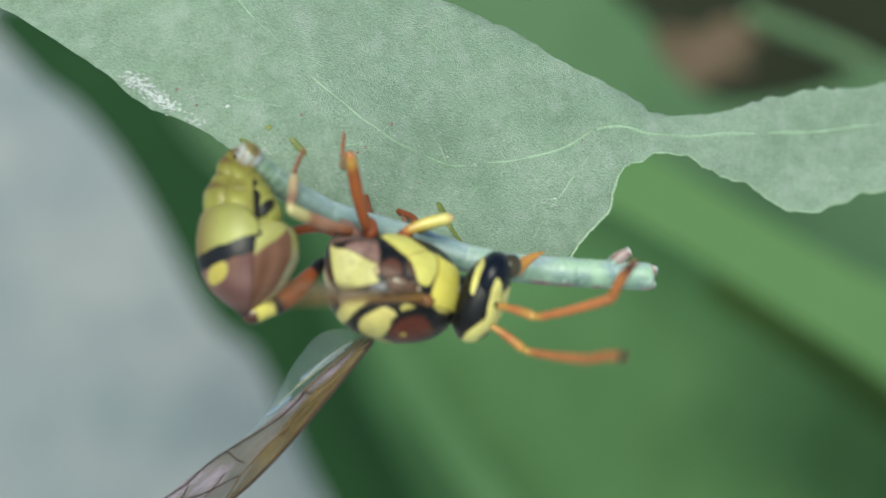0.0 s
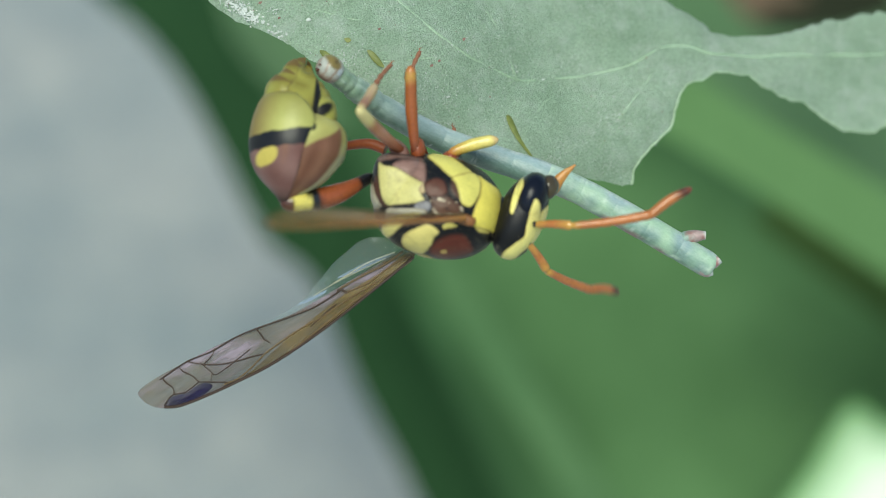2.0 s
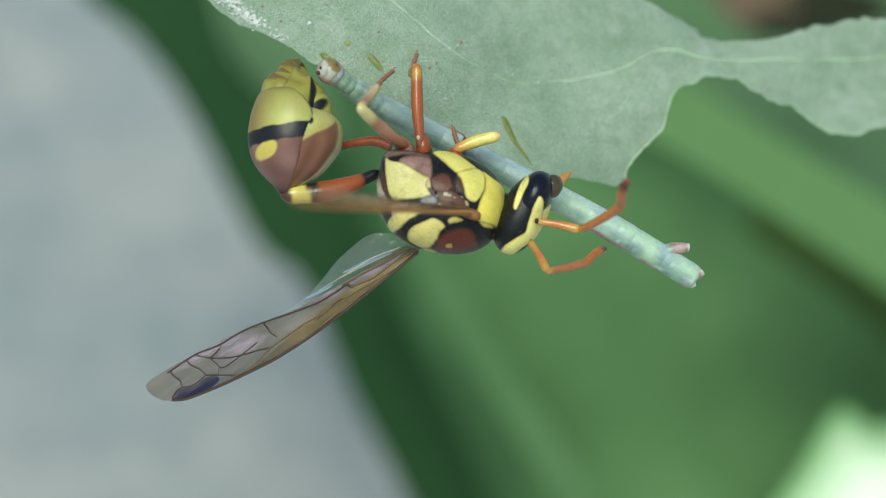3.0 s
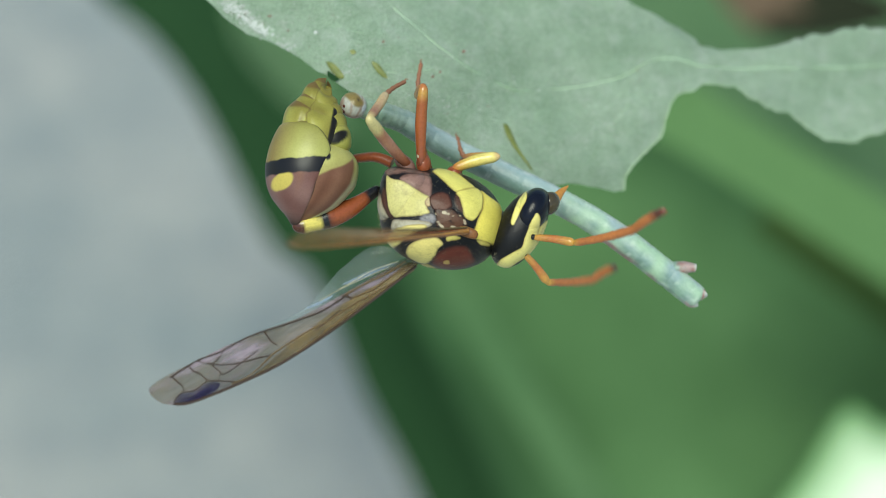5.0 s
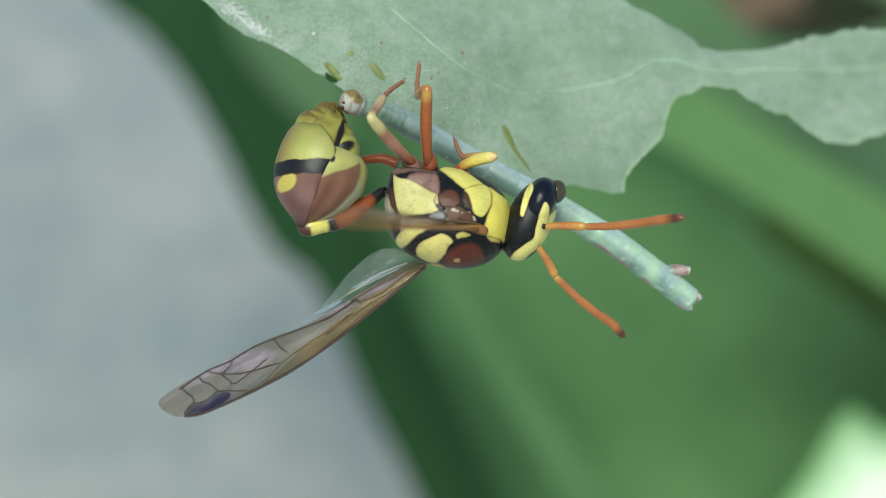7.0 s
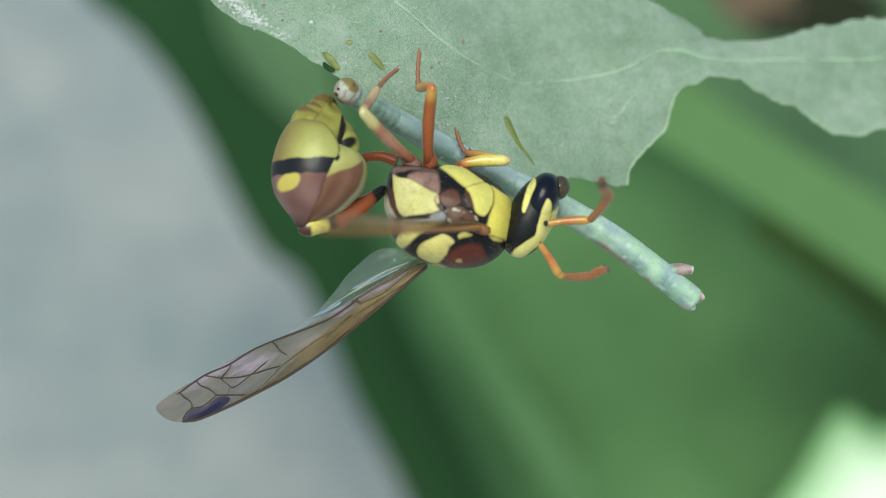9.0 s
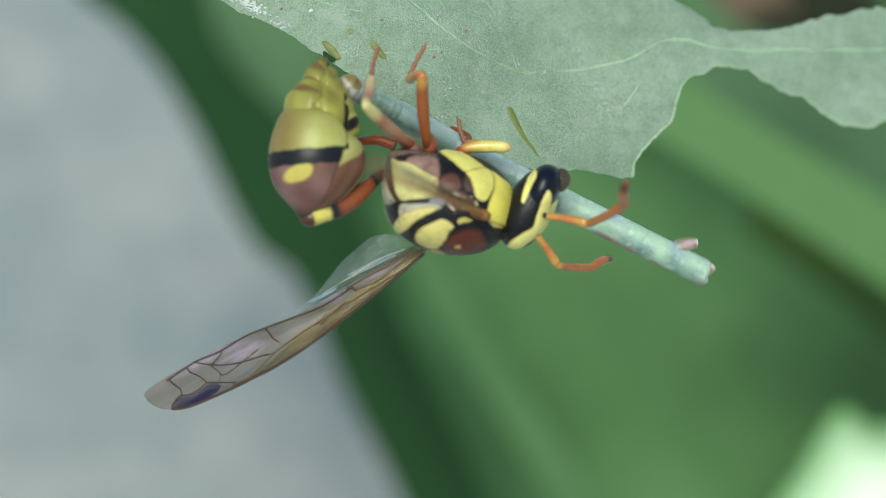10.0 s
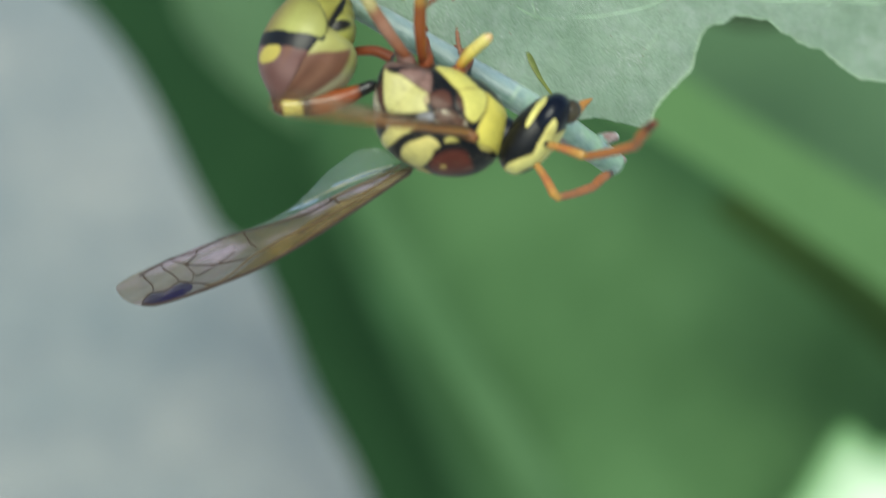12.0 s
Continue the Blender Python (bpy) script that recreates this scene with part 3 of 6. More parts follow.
    for u, v, r in ((-7.7, 10.24, 0.07), (-2.7, 9.12, 0.06), (-0.52, 7.57, 0.07), (-0.2, 7.77, 0.06), (0.82, 8.67, 0.09), (1.9, 6.24, 0.06), (-6.9, 9.6, 0.05), (-8.0, 9.9, 0.05)):
        spots.append(egg(sight(u, v, leaf_height(u, v) + 0.1), r * 1.3, r * 0.8, 0.015, 30, 2.0, 6, 10))
    tagged(part("dust", join(*grains), GRIT, ob, "white dust grains"), kind="stuff")
    tagged(part("speck", join(*spots), MAUVE, ob, "reddish brown specks"), kind="stuff")
    part("stalk", stem_to_ground(sight(25.0, 8.4, leaf_height(25, 8.4)), (0.05, 0.02)), STALK, ob)
    return ob


dusty_leaf()

# ---- the wasp ----
wasp = thing("wasp", "yellow, black and rust-brown wasp hanging from the leaf, holding a caterpillar", "wasp", VIEW @ mm(*PIVOT))


def seat(shape):
    v, f = shape
    return [sight(*q) - PIVOT for q in v], f


CHEST = ((0.55, 1.45, 0.2), 2.72, 2.16, 2.3, -10, 2.25)
REAR = ((-1.12, 2.36, 0.1), 1.16, 1.27, 2.0, -4, 3.4)


def shade_of(a, b, t):
    t = min(1.0, max(0.0, t))
    return tuple(x + (y - x) * t for x, y in zip(a, b))


REGIONS, FACE = [], []
REGIONS.append(("scutum", "blackish back plate with a dark red-brown patch", [(0.52, -0.05), (0.97, 0.25), (1.47, 0.37), (1.82, 0.30), (2.07, -0.05), (2.17, -0.30), (1.82, -0.55), (1.22, -0.70), (0.67, -0.70), (0.32, -0.52), (0.35, -0.30)], (0.15, 0.035, 0.022), (0.03, 0.012, 0.010), 0.1, 0.02, 0.2))
REGIONS.append(("scutum_spot", "", [(0.82, -0.35), (1.02, -0.32), (1.05, -0.45), (0.82, -0.47)], (0.60, 0.40, 0.12), (0.3, 0.15, 0.05), 0.02, 0.01, 0.0))
REGIONS.append(("scutum_rim", "", [(2.22, 0.67), (2.57, 0.62), (2.77, 0.52), (2.72, 0.45), (2.40, 0.50)], (0.62, 0.52, 0.14), (0.3, 0.2, 0.05), 0.03, 0.02, 0.0))
REGIONS.append(("upper_plate", "pinkish brown plate", [(-1.35, 3.20), (-1.02, 3.35), (-0.42, 3.40), (-0.10, 3.30), (0.02, 3.02), (0.00, 2.47), (-0.42, 2.65), (-0.92, 2.90), (-1.30, 3.05)], (0.30, 0.175, 0.15), (0.10, 0.05, 0.04), 0.06, 0.03, 0.5))
REGIONS.append(("upper_rim", "pinkish brown rim", [(-2.10, 3.45), (-1.67, 3.57), (-0.92, 3.57), (-0.17, 3.45), (-0.20, 3.37), (-1.02, 3.42), (-1.67, 3.32), (-1.97, 3.25)], (0.22, 0.13, 0.11), (0.03, 0.02, 0.02), 0.05, 0.03, 0.7))
REGIONS.append(("propodeum_plate", "dull yellow hind plate with brown flecks", [(-1.97, 3.20), (-1.77, 3.10), (-1.35, 3.05), (-0.92, 2.87), (-0.42, 2.60), (-0.05, 2.40), (-0.17, 2.20), (-0.10, 1.92), (0.02, 1.75), (-0.17, 1.65), (-0.60, 1.57), (-1.10, 1.50), (-1.57, 1.45), (-1.77, 1.70), (-1.90, 2.27), (-1.95, 2.77)], (0.66, 0.60, 0.24), (0.34, 0.26, 0.12), 0.04, 0.05, 0.35))
REGIONS.append(("fold_spot", "", [(-0.07, 2.40), (0.07, 2.27), (0.00, 2.05), (-0.12, 2.05), (-0.17, 2.22)], (0.55, 0.42, 0.22), (0.16, 0.06, 0.03), 0.03, 0.03, 0.0))
REGIONS.append(("propodeum_rim", "pale cream rim", [(-2.32, 2.30), (-2.17, 2.25), (-2.00, 1.77), (-1.77, 1.40), (-2.07, 1.25), (-2.27, 1.47), (-2.35, 1.95)], (0.50, 0.45, 0.33), (0.20, 0.13, 0.09), 0.05, 0.03, 0.6))
REGIONS.append(("propodeum_strip", "red-brown strip", [(-2.10, 2.65), (-1.97, 2.55), (-1.82, 1.85), (-1.57, 1.42), (-1.72, 1.40), (-1.95, 1.77), (-2.12, 2.27)], (0.10, 0.045, 0.035), (0.03, 0.015, 0.012), 0.05, 0.01, 0.4))
REGIONS.append(("middle_plate", "dark brown plate", [(0.15, 2.55), (0.47, 2.67), (0.77, 2.60), (0.95, 2.27), (0.95, 2.05), (0.65, 1.87), (0.27, 1.90), (0.07, 2.10), (0.00, 2.35)], (0.115, 0.042, 0.028), (0.03, 0.014, 0.012), 0.06, 0.06, 0.3))
REGIONS.append(("middle_plate", "dark brown plate", [(1.15, 2.65), (1.37, 2.40), (1.52, 1.90), (1.32, 1.95), (1.12, 2.27)], (0.10, 0.045, 0.03), (0.02, 0.012, 0.010), 0.06, 0.03, 0.3))
REGIONS.append(("grey_plate", "greyish membrane", [(-0.37, 1.50), (-0.10, 1.67), (0.27, 1.65), (0.32, 1.35), (0.07, 1.22), (-0.27, 1.27)], (0.26, 0.25, 0.27), (0.03, 0.03, 0.035), 0.06, 0.05, 0.9))
REGIONS.append(("hinge_plate", "mottled brown wing hinge", [(0.32, 1.87), (0.67, 1.85), (0.97, 1.97), (1.32, 1.77), (1.57, 1.60), (1.72, 1.35), (1.57, 1.15), (1.07, 1.07), (0.47, 1.10), (0.37, 1.45)], (0.11, 0.05, 0.03), (0.015, 0.010, 0.010), 0.07, 0.06, 1.4))
REGIONS.append(("side_plate", "bright yellow flank plate", [(0.05, 3.55), (0.27, 3.67), (0.65, 3.72), (1.07, 3.55), (1.47, 3.30), (1.92, 2.97), (1.57, 2.92), (1.17, 2.75), (0.90, 2.90), (0.57, 3.17), (0.27, 3.40)], (0.80, 0.72, 0.19), (0.36, 0.25, 0.06), 0.03, 0.06, 0.1))
REGIONS.append(("side_plate", "bright yellow flank plate", [(1.17, 2.72), (1.57, 2.87), (1.95, 2.95), (2.22, 2.80), (2.32, 2.50), (2.30, 2.10), (2.15, 1.75), (1.95, 1.55), (1.67, 1.65), (1.55, 1.85), (1.45, 2.20), (1.32, 2.50)], (0.80, 0.72, 0.19), (0.36, 0.25, 0.06), 0.03, 0.06, 0.1))
REGIONS.append(("pronotum", "bright yellow collar plate", [(2.25, 2.85), (2.57, 2.62), (2.90, 2.42), (3.17, 2.17), (3.32, 1.77), (3.32, 1.17), (3.17, 0.60), (3.02, 0.42), (2.82, 0.57), (2.40, 0.70), (2.00, 0.80), (2.12, 1.27), (2.22, 1.60), (2.37, 2.10), (2.37, 2.57)], (0.84, 0.71, 0.14), (0.36, 0.25, 0.06), 0.025, 0.06, 0.1))
REGIONS.append(("wing_rim", "", [(0.85, 0.72), (1.15, 0.82), (1.42, 0.77), (1.47, 0.70), (1.15, 0.62), (0.92, 0.55)], (0.62, 0.54, 0.15), (0.25, 0.16, 0.05), 0.03, 0.04, 0.0))
REGIONS.append(("waist_plate", "pale dusty band", [(-1.55, 1.25), (-1.05, 1.32), (-0.30, 1.35), (0.15, 1.27), (-0.05, 1.10), (-0.80, 1.00), (-1.27, 0.77), (-1.55, 0.60)], (0.50, 0.46, 0.36), (0.22, 0.17, 0.12), 0.05, 0.03, 0.7))
REGIONS.append(("metanotum", "dull yellow band", [(-1.75, 0.42), (-1.45, 0.85), (-0.90, 1.10), (-0.20, 1.20), (-0.07, 1.07), (-0.57, 0.82), (-0.97, 0.52), (-1.30, 0.17), (-1.57, 0.07)], (0.74, 0.63, 0.23), (0.25, 0.17, 0.06), 0.035, 0.07, 0.6))
REGIONS.append(("scutellum", "bulging dull yellow plate", [(-0.82, 0.10), (-0.60, 0.35), (-0.17, 0.57), (0.17, 0.72), (0.52, 0.62), (0.70, 0.42), (0.52, 0.17), (0.37, -0.17), (0.10, -0.47), (-0.17, -0.52), (-0.62, -0.37), (-0.85, -0.17)], (0.76, 0.64, 0.22), (0.25, 0.17, 0.06), 0.035, 0.1, 0.5))
REGIONS.append(("lower_plate", "", [(-0.22, -0.60), (0.07, -0.55), (0.45, -0.72), (0.40, -0.82), (-0.02, -0.87), (-0.17, -0.77)], (0.62, 0.52, 0.16), (0.25, 0.16, 0.05), 0.03, 0.06, 0.0))
FACE.append(("cheek_stripe", "bright yellow stripe", [(4.04, 3.05), (4.09, 2.77), (3.92, 2.27), (3.75, 1.75), (3.65, 1.55), (3.55, 1.65), (3.60, 2.02), (3.75, 2.57), (3.92, 2.90)], (0.88, 0.80, 0.26), (0.34, 0.24, 0.06), 0.025, 0.04, 0.0))
FACE.append(("face_plate", "bright yellow face shield", [(4.62, 2.17), (4.77, 2.05), (4.82, 1.67), (4.77, 1.35), (5.02, 1.40), (5.27, 1.77), (5.39, 1.52), (5.14, 0.95), (4.57, 0.35), (4.07, -0.05), (3.65, -0.40), (3.15, -0.40), (3.32, -0.07), (3.95, 0.42), (4.17, 0.60), (4.27, 1.10), (4.47, 1.85)], (0.88, 0.78, 0.27), (0.36, 0.26, 0.06), 0.025, 0.05, 0.1))
FACE.append(("face_plate", "bright yellow face shield", [(4.82, 1.52), (4.94, 1.70), (5.14, 1.90), (5.34, 2.10), (5.52, 1.77), (5.32, 1.10), (4.89, 0.77), (4.77, 1.20)], (0.88, 0.78, 0.29), (0.36, 0.26, 0.06), 0.025, 0.05, 0.0))


def inset(ring, pts):
    """How deep each point lies inside the outline; negative outside."""
    a = np.array([(q.x, q.y) for q in ring])
    b = np.roll(a, -1, axis=0)
    d = b - a
    ll = np.maximum((d * d).sum(1), 1e-12)
    best = np.full(len(pts), 1e9)
    odd = np.zeros(len(pts), dtype=bool)
    for k in range(len(a)):
        t = np.clip(((pts - a[k]) * d[k]).sum(1) / ll[k], 0, 1)
        best = np.minimum(best, ((a[k] + t[:, None] * d[k] - pts) ** 2).sum(1))
        if a[k, 1] != b[k, 1]:
            c = (a[k, 1] > pts[:, 1]) != (b[k, 1] > pts[:, 1])
            odd ^= c & (pts[:, 0] < (b[k, 0] - a[k, 0]) * (pts[:, 1] - a[k, 1]) / (b[k, 1] - a[k, 1]) + a[k, 0])
    return np.where(odd, 1.0, -1.0) * np.sqrt(best)


def patterned(name, label, shape, centre, regions, parent, place, material, base=(0.008, 0.008, 0.010), shift=None):
    """A body form whose near side is divided into coloured plates, each a little proud of dark seams."""
    verts, faces = shape
    rings = [spline([(u, v, 0) for u, v in r[2]], 5, True) for r in regions]
    jig = [Vector((0.022 * noise.noise(v * 4.1), 0.022 * noise.noise(v * 4.1 + Vector((9, 2, 5))), 0)) for v in verts]
    flat = np.array([(v.x + j.x, v.y + j.y) for v, j in zip(verts, jig)])
    deep = [inset(r, flat) + 0.022 for r in rings]
    tint, owner, moved = [], [], []
    for i, v in enumerate(verts):
        c, own, rise = base, -1, 0.0
        if v.z > centre[2] - 0.2:
            for k, r in enumerate(regions):
                g = deep[k][i]
                if g <= -0.5 * r[5]:
                    continue
                inner, outer, soft, swell, fleck = r[3:8]
                tone = shade_of(outer, inner, (g - 0.1 * soft) / (0.035 + 1.3 * soft))
                tone = shade_of(tone, inner, 0.3)
                stain = noise.noise(v * 3.1) + 0.6 * noise.noise(v * 9.3 + Vector((4, 4, 1)))
                tone = shade_of(tone, outer, 1.5 * fleck * max(0.0, stain - 0.15))
                if fleck > 1:
                    tone = shade_of(tone, (0.5, 0.42, 0.3), 6 * (noise.noise(v * 4.7 + Vector((1, 8, 2))) - 0.33))
                    rise += 0.05 * noise.noise(v * 5.0)
                c = shade_of(c, tone, (g + 0.5 * soft) / soft)
                if g > 0:
                    own = k
                    rise = max(rise, 0.45 * swell * (1 - (1 - min(1.0, g / 0.06)) ** 2) + 0.55 * swell * min(1.0, g / 0.45))
        d = (v - Vector(centre)).normalized()
        moved.append(v + d * rise)
        tint.append(c)
        owner.append(own)
    moved = place((moved, faces))[0]
    groups = {}
    for f in faces:
        groups.setdefault(max(owner[i] for i in f), []).append(f)

    def piece(title, words, fs, under, move=None):
        used = sorted({i for f in fs for i in f})
        back = {i: n for n, i in enumerate(used)}
        return part(title, ([moved[i] for i in used], [tuple(back[i] for i in f) for f in fs]), material, under, words, [tint[i] for i in used], move)
    body = piece(name, label, groups.pop(-1), parent, shift)
    if shift:
        moved = [q - shift for q in moved]
    for k, fs in sorted(groups.items()):
        piece(regions[k][0], regions[k][1], fs, body if shift else parent)
    return body


patterned("thorax", "black thorax between the coloured plates", egg(*CHEST, 190, 260), CHEST[0], REGIONS, wasp, seat, PLATE)
patterned("propodeum", "black hind thorax", egg(*REAR, 130, 200), REAR[0], REGIONS, wasp, seat, PLATE)
part("tegula", seat(egg((1.80, 1.00, 2.5), 0.46, 0.24, 0.28, -16, 2.8)), TEGULA, wasp, "rust-brown wing base cap")
part("neck", seat(tube([(2.6, 1.25, 0.1), (3.1, 1.3, 0.4), (3.7, 1.35, 0.5)], [1.0, 0.8, 0.5])), BLACK, wasp)
part("coxa", seat(egg((-1.22, 3.78, 0.5), 0.62, 0.34, 0.45, -42)), MAUVE, wasp, "glossy rust-brown leg base")
part("coxa", seat(egg((-0.40, 3.84, 0.6), 0.33, 0.52, 0.4, 8)), RUST, wasp, "glossy rust-brown leg base")
part("coxa", seat(egg((0.95, 3.55, 0.1), 0.4, 0.3, 0.4, 30)), RUST, wasp, "glossy rust-brown leg base")
for pts, r in (([(-1.8, 3.75, -0.8), (-2.5, 3.95, -1.0), (-3.3, 3.85, -1.2), (-4.6, 3.55, -1.5), (-5.2, 3.9, -1.8)], 0.25),
               ([(-0.2, 3.6, -1.0), (-0.5, 4.4, -1.8), (-0.7, 5.2, -2.6)], 0.2),
               ([(1.0, 3.4, -1.2), (1.3, 4.2, -2.2), (0.6, 4.6, -3.0)], 0.2)):
    q = spline(pts, 6)
    n = len(q)
    part("leg", seat(tube(q, [r * (1 - 0.45 * i / n) for i in range(n)])), RUST, wasp, "rust-brown leg on the far side")

part("coxa_spot", seat(egg((-0.63, 4.18, 0.98), 0.08, 0.11, 0.07, 10)), CREAM, wasp, "cream spot on the leg base")


def fuzz(form, count, place, seed, length=0.2):
    """Fine short hairs that stand on an egg."""
    centre, rx, ry, rz, turn, _ = form
    rng, m = random.Random(seed), Matrix.Rotation(radians(turn), 3, "Z")
    strands = []
    for i in range(count):
        z, a = rng.uniform(-0.35, 1.0), rng.uniform(0, 2 * math.pi)
        k = math.sqrt(1 - z * z)
        d = Vector((k * math.cos(a), k * math.sin(a), z))
        grow = 1 / (abs(d.x) ** 2.25 + abs(d.y) ** 2.25 + abs(d.z) ** 2.25) ** (1 / 2.25)
        p = Vector(centre) + m @ Vector((d.x * rx, d.y * ry, d.z * rz)) * grow
        n = (m @ Vector((d.x / rx, d.y / ry, d.z / rz))).normalized()
        way = (n + 0.45 * Vector((rng.gauss(0, 1), rng.gauss(0, 1), rng.gauss(0, 1))) * 0.5).normalized()
        far = length * rng.uniform(0.6, 1.3)
        strands.append(tube([p - 0.02 * n, p + way * far * 0.6, p + way * far + Vector((-0.02, -0.01, 0))], [0.0045, 0.0035, 0.002], 3))
    return place(join(*strands))


tagged(part("hair", fuzz(CHEST, 1500, seat, 3, 0.10), HAIR, wasp, "short pale hairs"), kind="stuff")
tagged(part("hair", fuzz(REAR, 500, seat, 4, 0.09), HAIR, wasp, "short pale hairs"), kind="stuff")

# head, turning about the neck
NECK = sight(3.10, 1.22, 0.6) - PIVOT
SKULL = ((3.95, 1.37, 0.4), 1.84, 0.99, 1.45, 67, 2.2)
EYE = ((4.42, 2.22, 0.80), 1.10, 0.72, 1.20, 70, 2.2)


def on_head(shape):
    v, f = seat(shape)
    return [q - NECK for q in v], f


part_head = patterned("head", "black head with yellow markings", egg(*SKULL, 120, 180), SKULL[0], FACE, wasp, seat, PLATE, shift=NECK)
patterned("eye", "large glossy blue-black eye", egg(*EYE, 90, 130), EYE[0], FACE, part_head, on_head, EYESKIN, (0.007, 0.009, 0.018))
part("eye", on_head(egg((5.12, 2.66, 0.85), 0.54, 0.46, 0.48, 70)), GLOBE, part_head, "glossy dark brown eye")
tagged(part("hair", fuzz(SKULL, 420, on_head, 5, 0.07), HAIR, part_head, "short pale hairs"), kind="stuff")
part("antenna_socket", on_head(egg((4.60, 1.12, 1.75), 0.10, 0.13, 0.13)), BLACK, part_head)
part("antenna_socket", on_head(egg((4.28, 0.35, 1.05), 0.15, 0.15, 0.15)), BLACK, part_head)
jaw = part("mandible", limb(1.65, [(0, 0.24), (0.2, 0.27), (0.5, 0.22), (0.8, 0.12), (1.0, 0.03)], 0.12, 14, 0.6), JAW, part_head, "pointed orange jaw")
part("neck_spot", on_head(egg((3.42, 0.95, 1.15), 0.22, 0.3, 0.3, 70)), GLOSS, part_head)


# ---- limbs along +x from their joint ----
def along(stops):
    """Colour by place along a limb."""
    xs = [s[0] for s in stops]

    def tint(p):
        x = p.x
        return tuple(float(np.interp(x, xs, [s[1][i] for s in stops])) for i in range(3))
    return tint


C_RUST, C_PINK, C_CREAM, C_BLACK = (0.30, 0.075, 0.024), (0.34, 0.16, 0.11), (0.56, 0.44, 0.20), (0.010, 0.010, 0.012)
C_ORANGE, C_AMBER, C_FOOT, C_DARK = (0.50, 0.17, 0.05), (0.60, 0.33, 0.07), (0.32, 0.13, 0.07), (0.08, 0.025, 0.015)


def foot(length, r):
    """Four tarsus joints and two claws."""
    prof = []
    for i in range(4):
        prof += [(i / 4 + 0.01, r * 0.7), (i / 4 + 0.2, r * (1.15 - 0.08 * i)), (i / 4 + 0.245, r * 0.75)]
    prof.append((1.0, r * 0.8))
    claws = [tube([(length * 0.97, 0, s * 0.03), (length + 0.12, 0.04, s * 0.09), (length + 0.2, -0.06, s * 0.11)], [0.035, 0.028, 0.008], 6) for s in (-1, 1)]
    return join(limb(length, prof, 0.05), *claws)


def make_leg(lengths, radii, stops, label):
    """The femur, tibia and tarsus of a leg."""
    f, t, s = lengths
    a = part("femur", limb(f, [(0, radii[0] * 0.62), (0.12, radii[0] * 0.8), (0.5, radii[0]), (0.85, radii[0] * 0.95), (1.0, radii[0] * 0.75)], 0.08), SHANK, wasp, label, along(stops[0]))
    b = part("tibia", limb(t, [(0, radii[1] * 0.7), (0.2, radii[1]), (0.8, radii[1] * 1.05), (1.0, radii[1] * 0.8)], -0.04), SHANK, wasp, "", along(stops[1]))
    c = part("tarsus", foot(s, radii[2]), TARSUS, wasp, "slender brown foot")
    return a, b, c


hind_leg = make_leg((3.9, 2.3, 1.7), (0.27, 0.2, 0.11), ([(0, C_RUST), (0.9, (0.40, 0.16, 0.09)), (2.0, (0.44, 0.22, 0.15)), (2.8, (0.40, 0.17, 0.10)), (3.15, (0.66, 0.55, 0.24)), (3.9, (0.68, 0.58, 0.27))], [(0, (0.66, 0.54, 0.25)), (0.4, C_PINK), (1.3, (0.56, 0.38, 0.20)), (2.1, (0.60, 0.44, 0.24)), (2.3, C_PINK)]), "pinkish-brown thigh with a cream knee")
middle_leg = make_leg((3.5, 1.9, 1.7), (0.26, 0.2, 0.11), ([(0, (0.17, 0.05, 0.03)), (0.5, C_RUST), (1.0, (0.31, 0.078, 0.020)), (2.8, (0.36, 0.10, 0.024)), (3.25, C_AMBER), (3.5, C_ORANGE)], [(0, C_ORANGE), (1.9, C_AMBER)]), "orange-red thigh")
front_leg = make_leg((2.0, 2.4, 1.1), (0.27, 0.17, 0.11), ([(0, C_ORANGE), (0.35, (0.66, 0.40, 0.08)), (0.9, (0.80, 0.64, 0.16)), (1.8, (0.80, 0.68, 0.22)), (2.0, (0.72, 0.48, 0.22))], [(0, (0.72, 0.48, 0.20)), (1.2, C_AMBER), (2.4, C_FOOT)]), "lemon-yellow thigh")


def make_antenna(lengths, label):
    s, a, b = lengths
    scape = part("antenna_scape", limb(s, [(0, 0.1), (0.15, 0.15), (0.6, 0.18), (0.9, 0.2), (1, 0.13)], 0.05), SHANK, wasp, label, along([(0, C_AMBER), (s * 0.5, C_ORANGE), (s, C_AMBER)]))
    prof = [(0, 0.12)]
    for i in range(6):
        prof += [(i / 6 + 0.02, 0.15 + 0.008 * i), (i / 6 + 0.14, 0.175 + 0.008 * i), (i / 6 + 0.163, 0.155 + 0.008 * i)]
    shaft = part("antenna_shaft", limb(a, prof, -0.06), SHANK, wasp, "ringed orange shaft", along([(0, C_AMBER), (0.4, C_ORANGE), (a, C_ORANGE)]))
    tip = part("antenna_tip", limb(b, [(-0.06, 0.19), (0.3, 0.21), (0.7, 0.2), (0.92, 0.16), (1, 0.09)], 0.1), SHANK, wasp, "orange tip darkening to brown", along([(0, C_ORANGE), (b * 0.55, C_ORANGE), (b * 0.82, C_DARK), (b, (0.2, 0.06, 0.03))]))
    return scape, shaft, tip


near_antenna = make_antenna((1.85, 3.2, 1.9), "orange-yellow antenna base")
far_antenna = make_antenna((1.75, 3.0, 1.8), "orange-yellow antenna base")

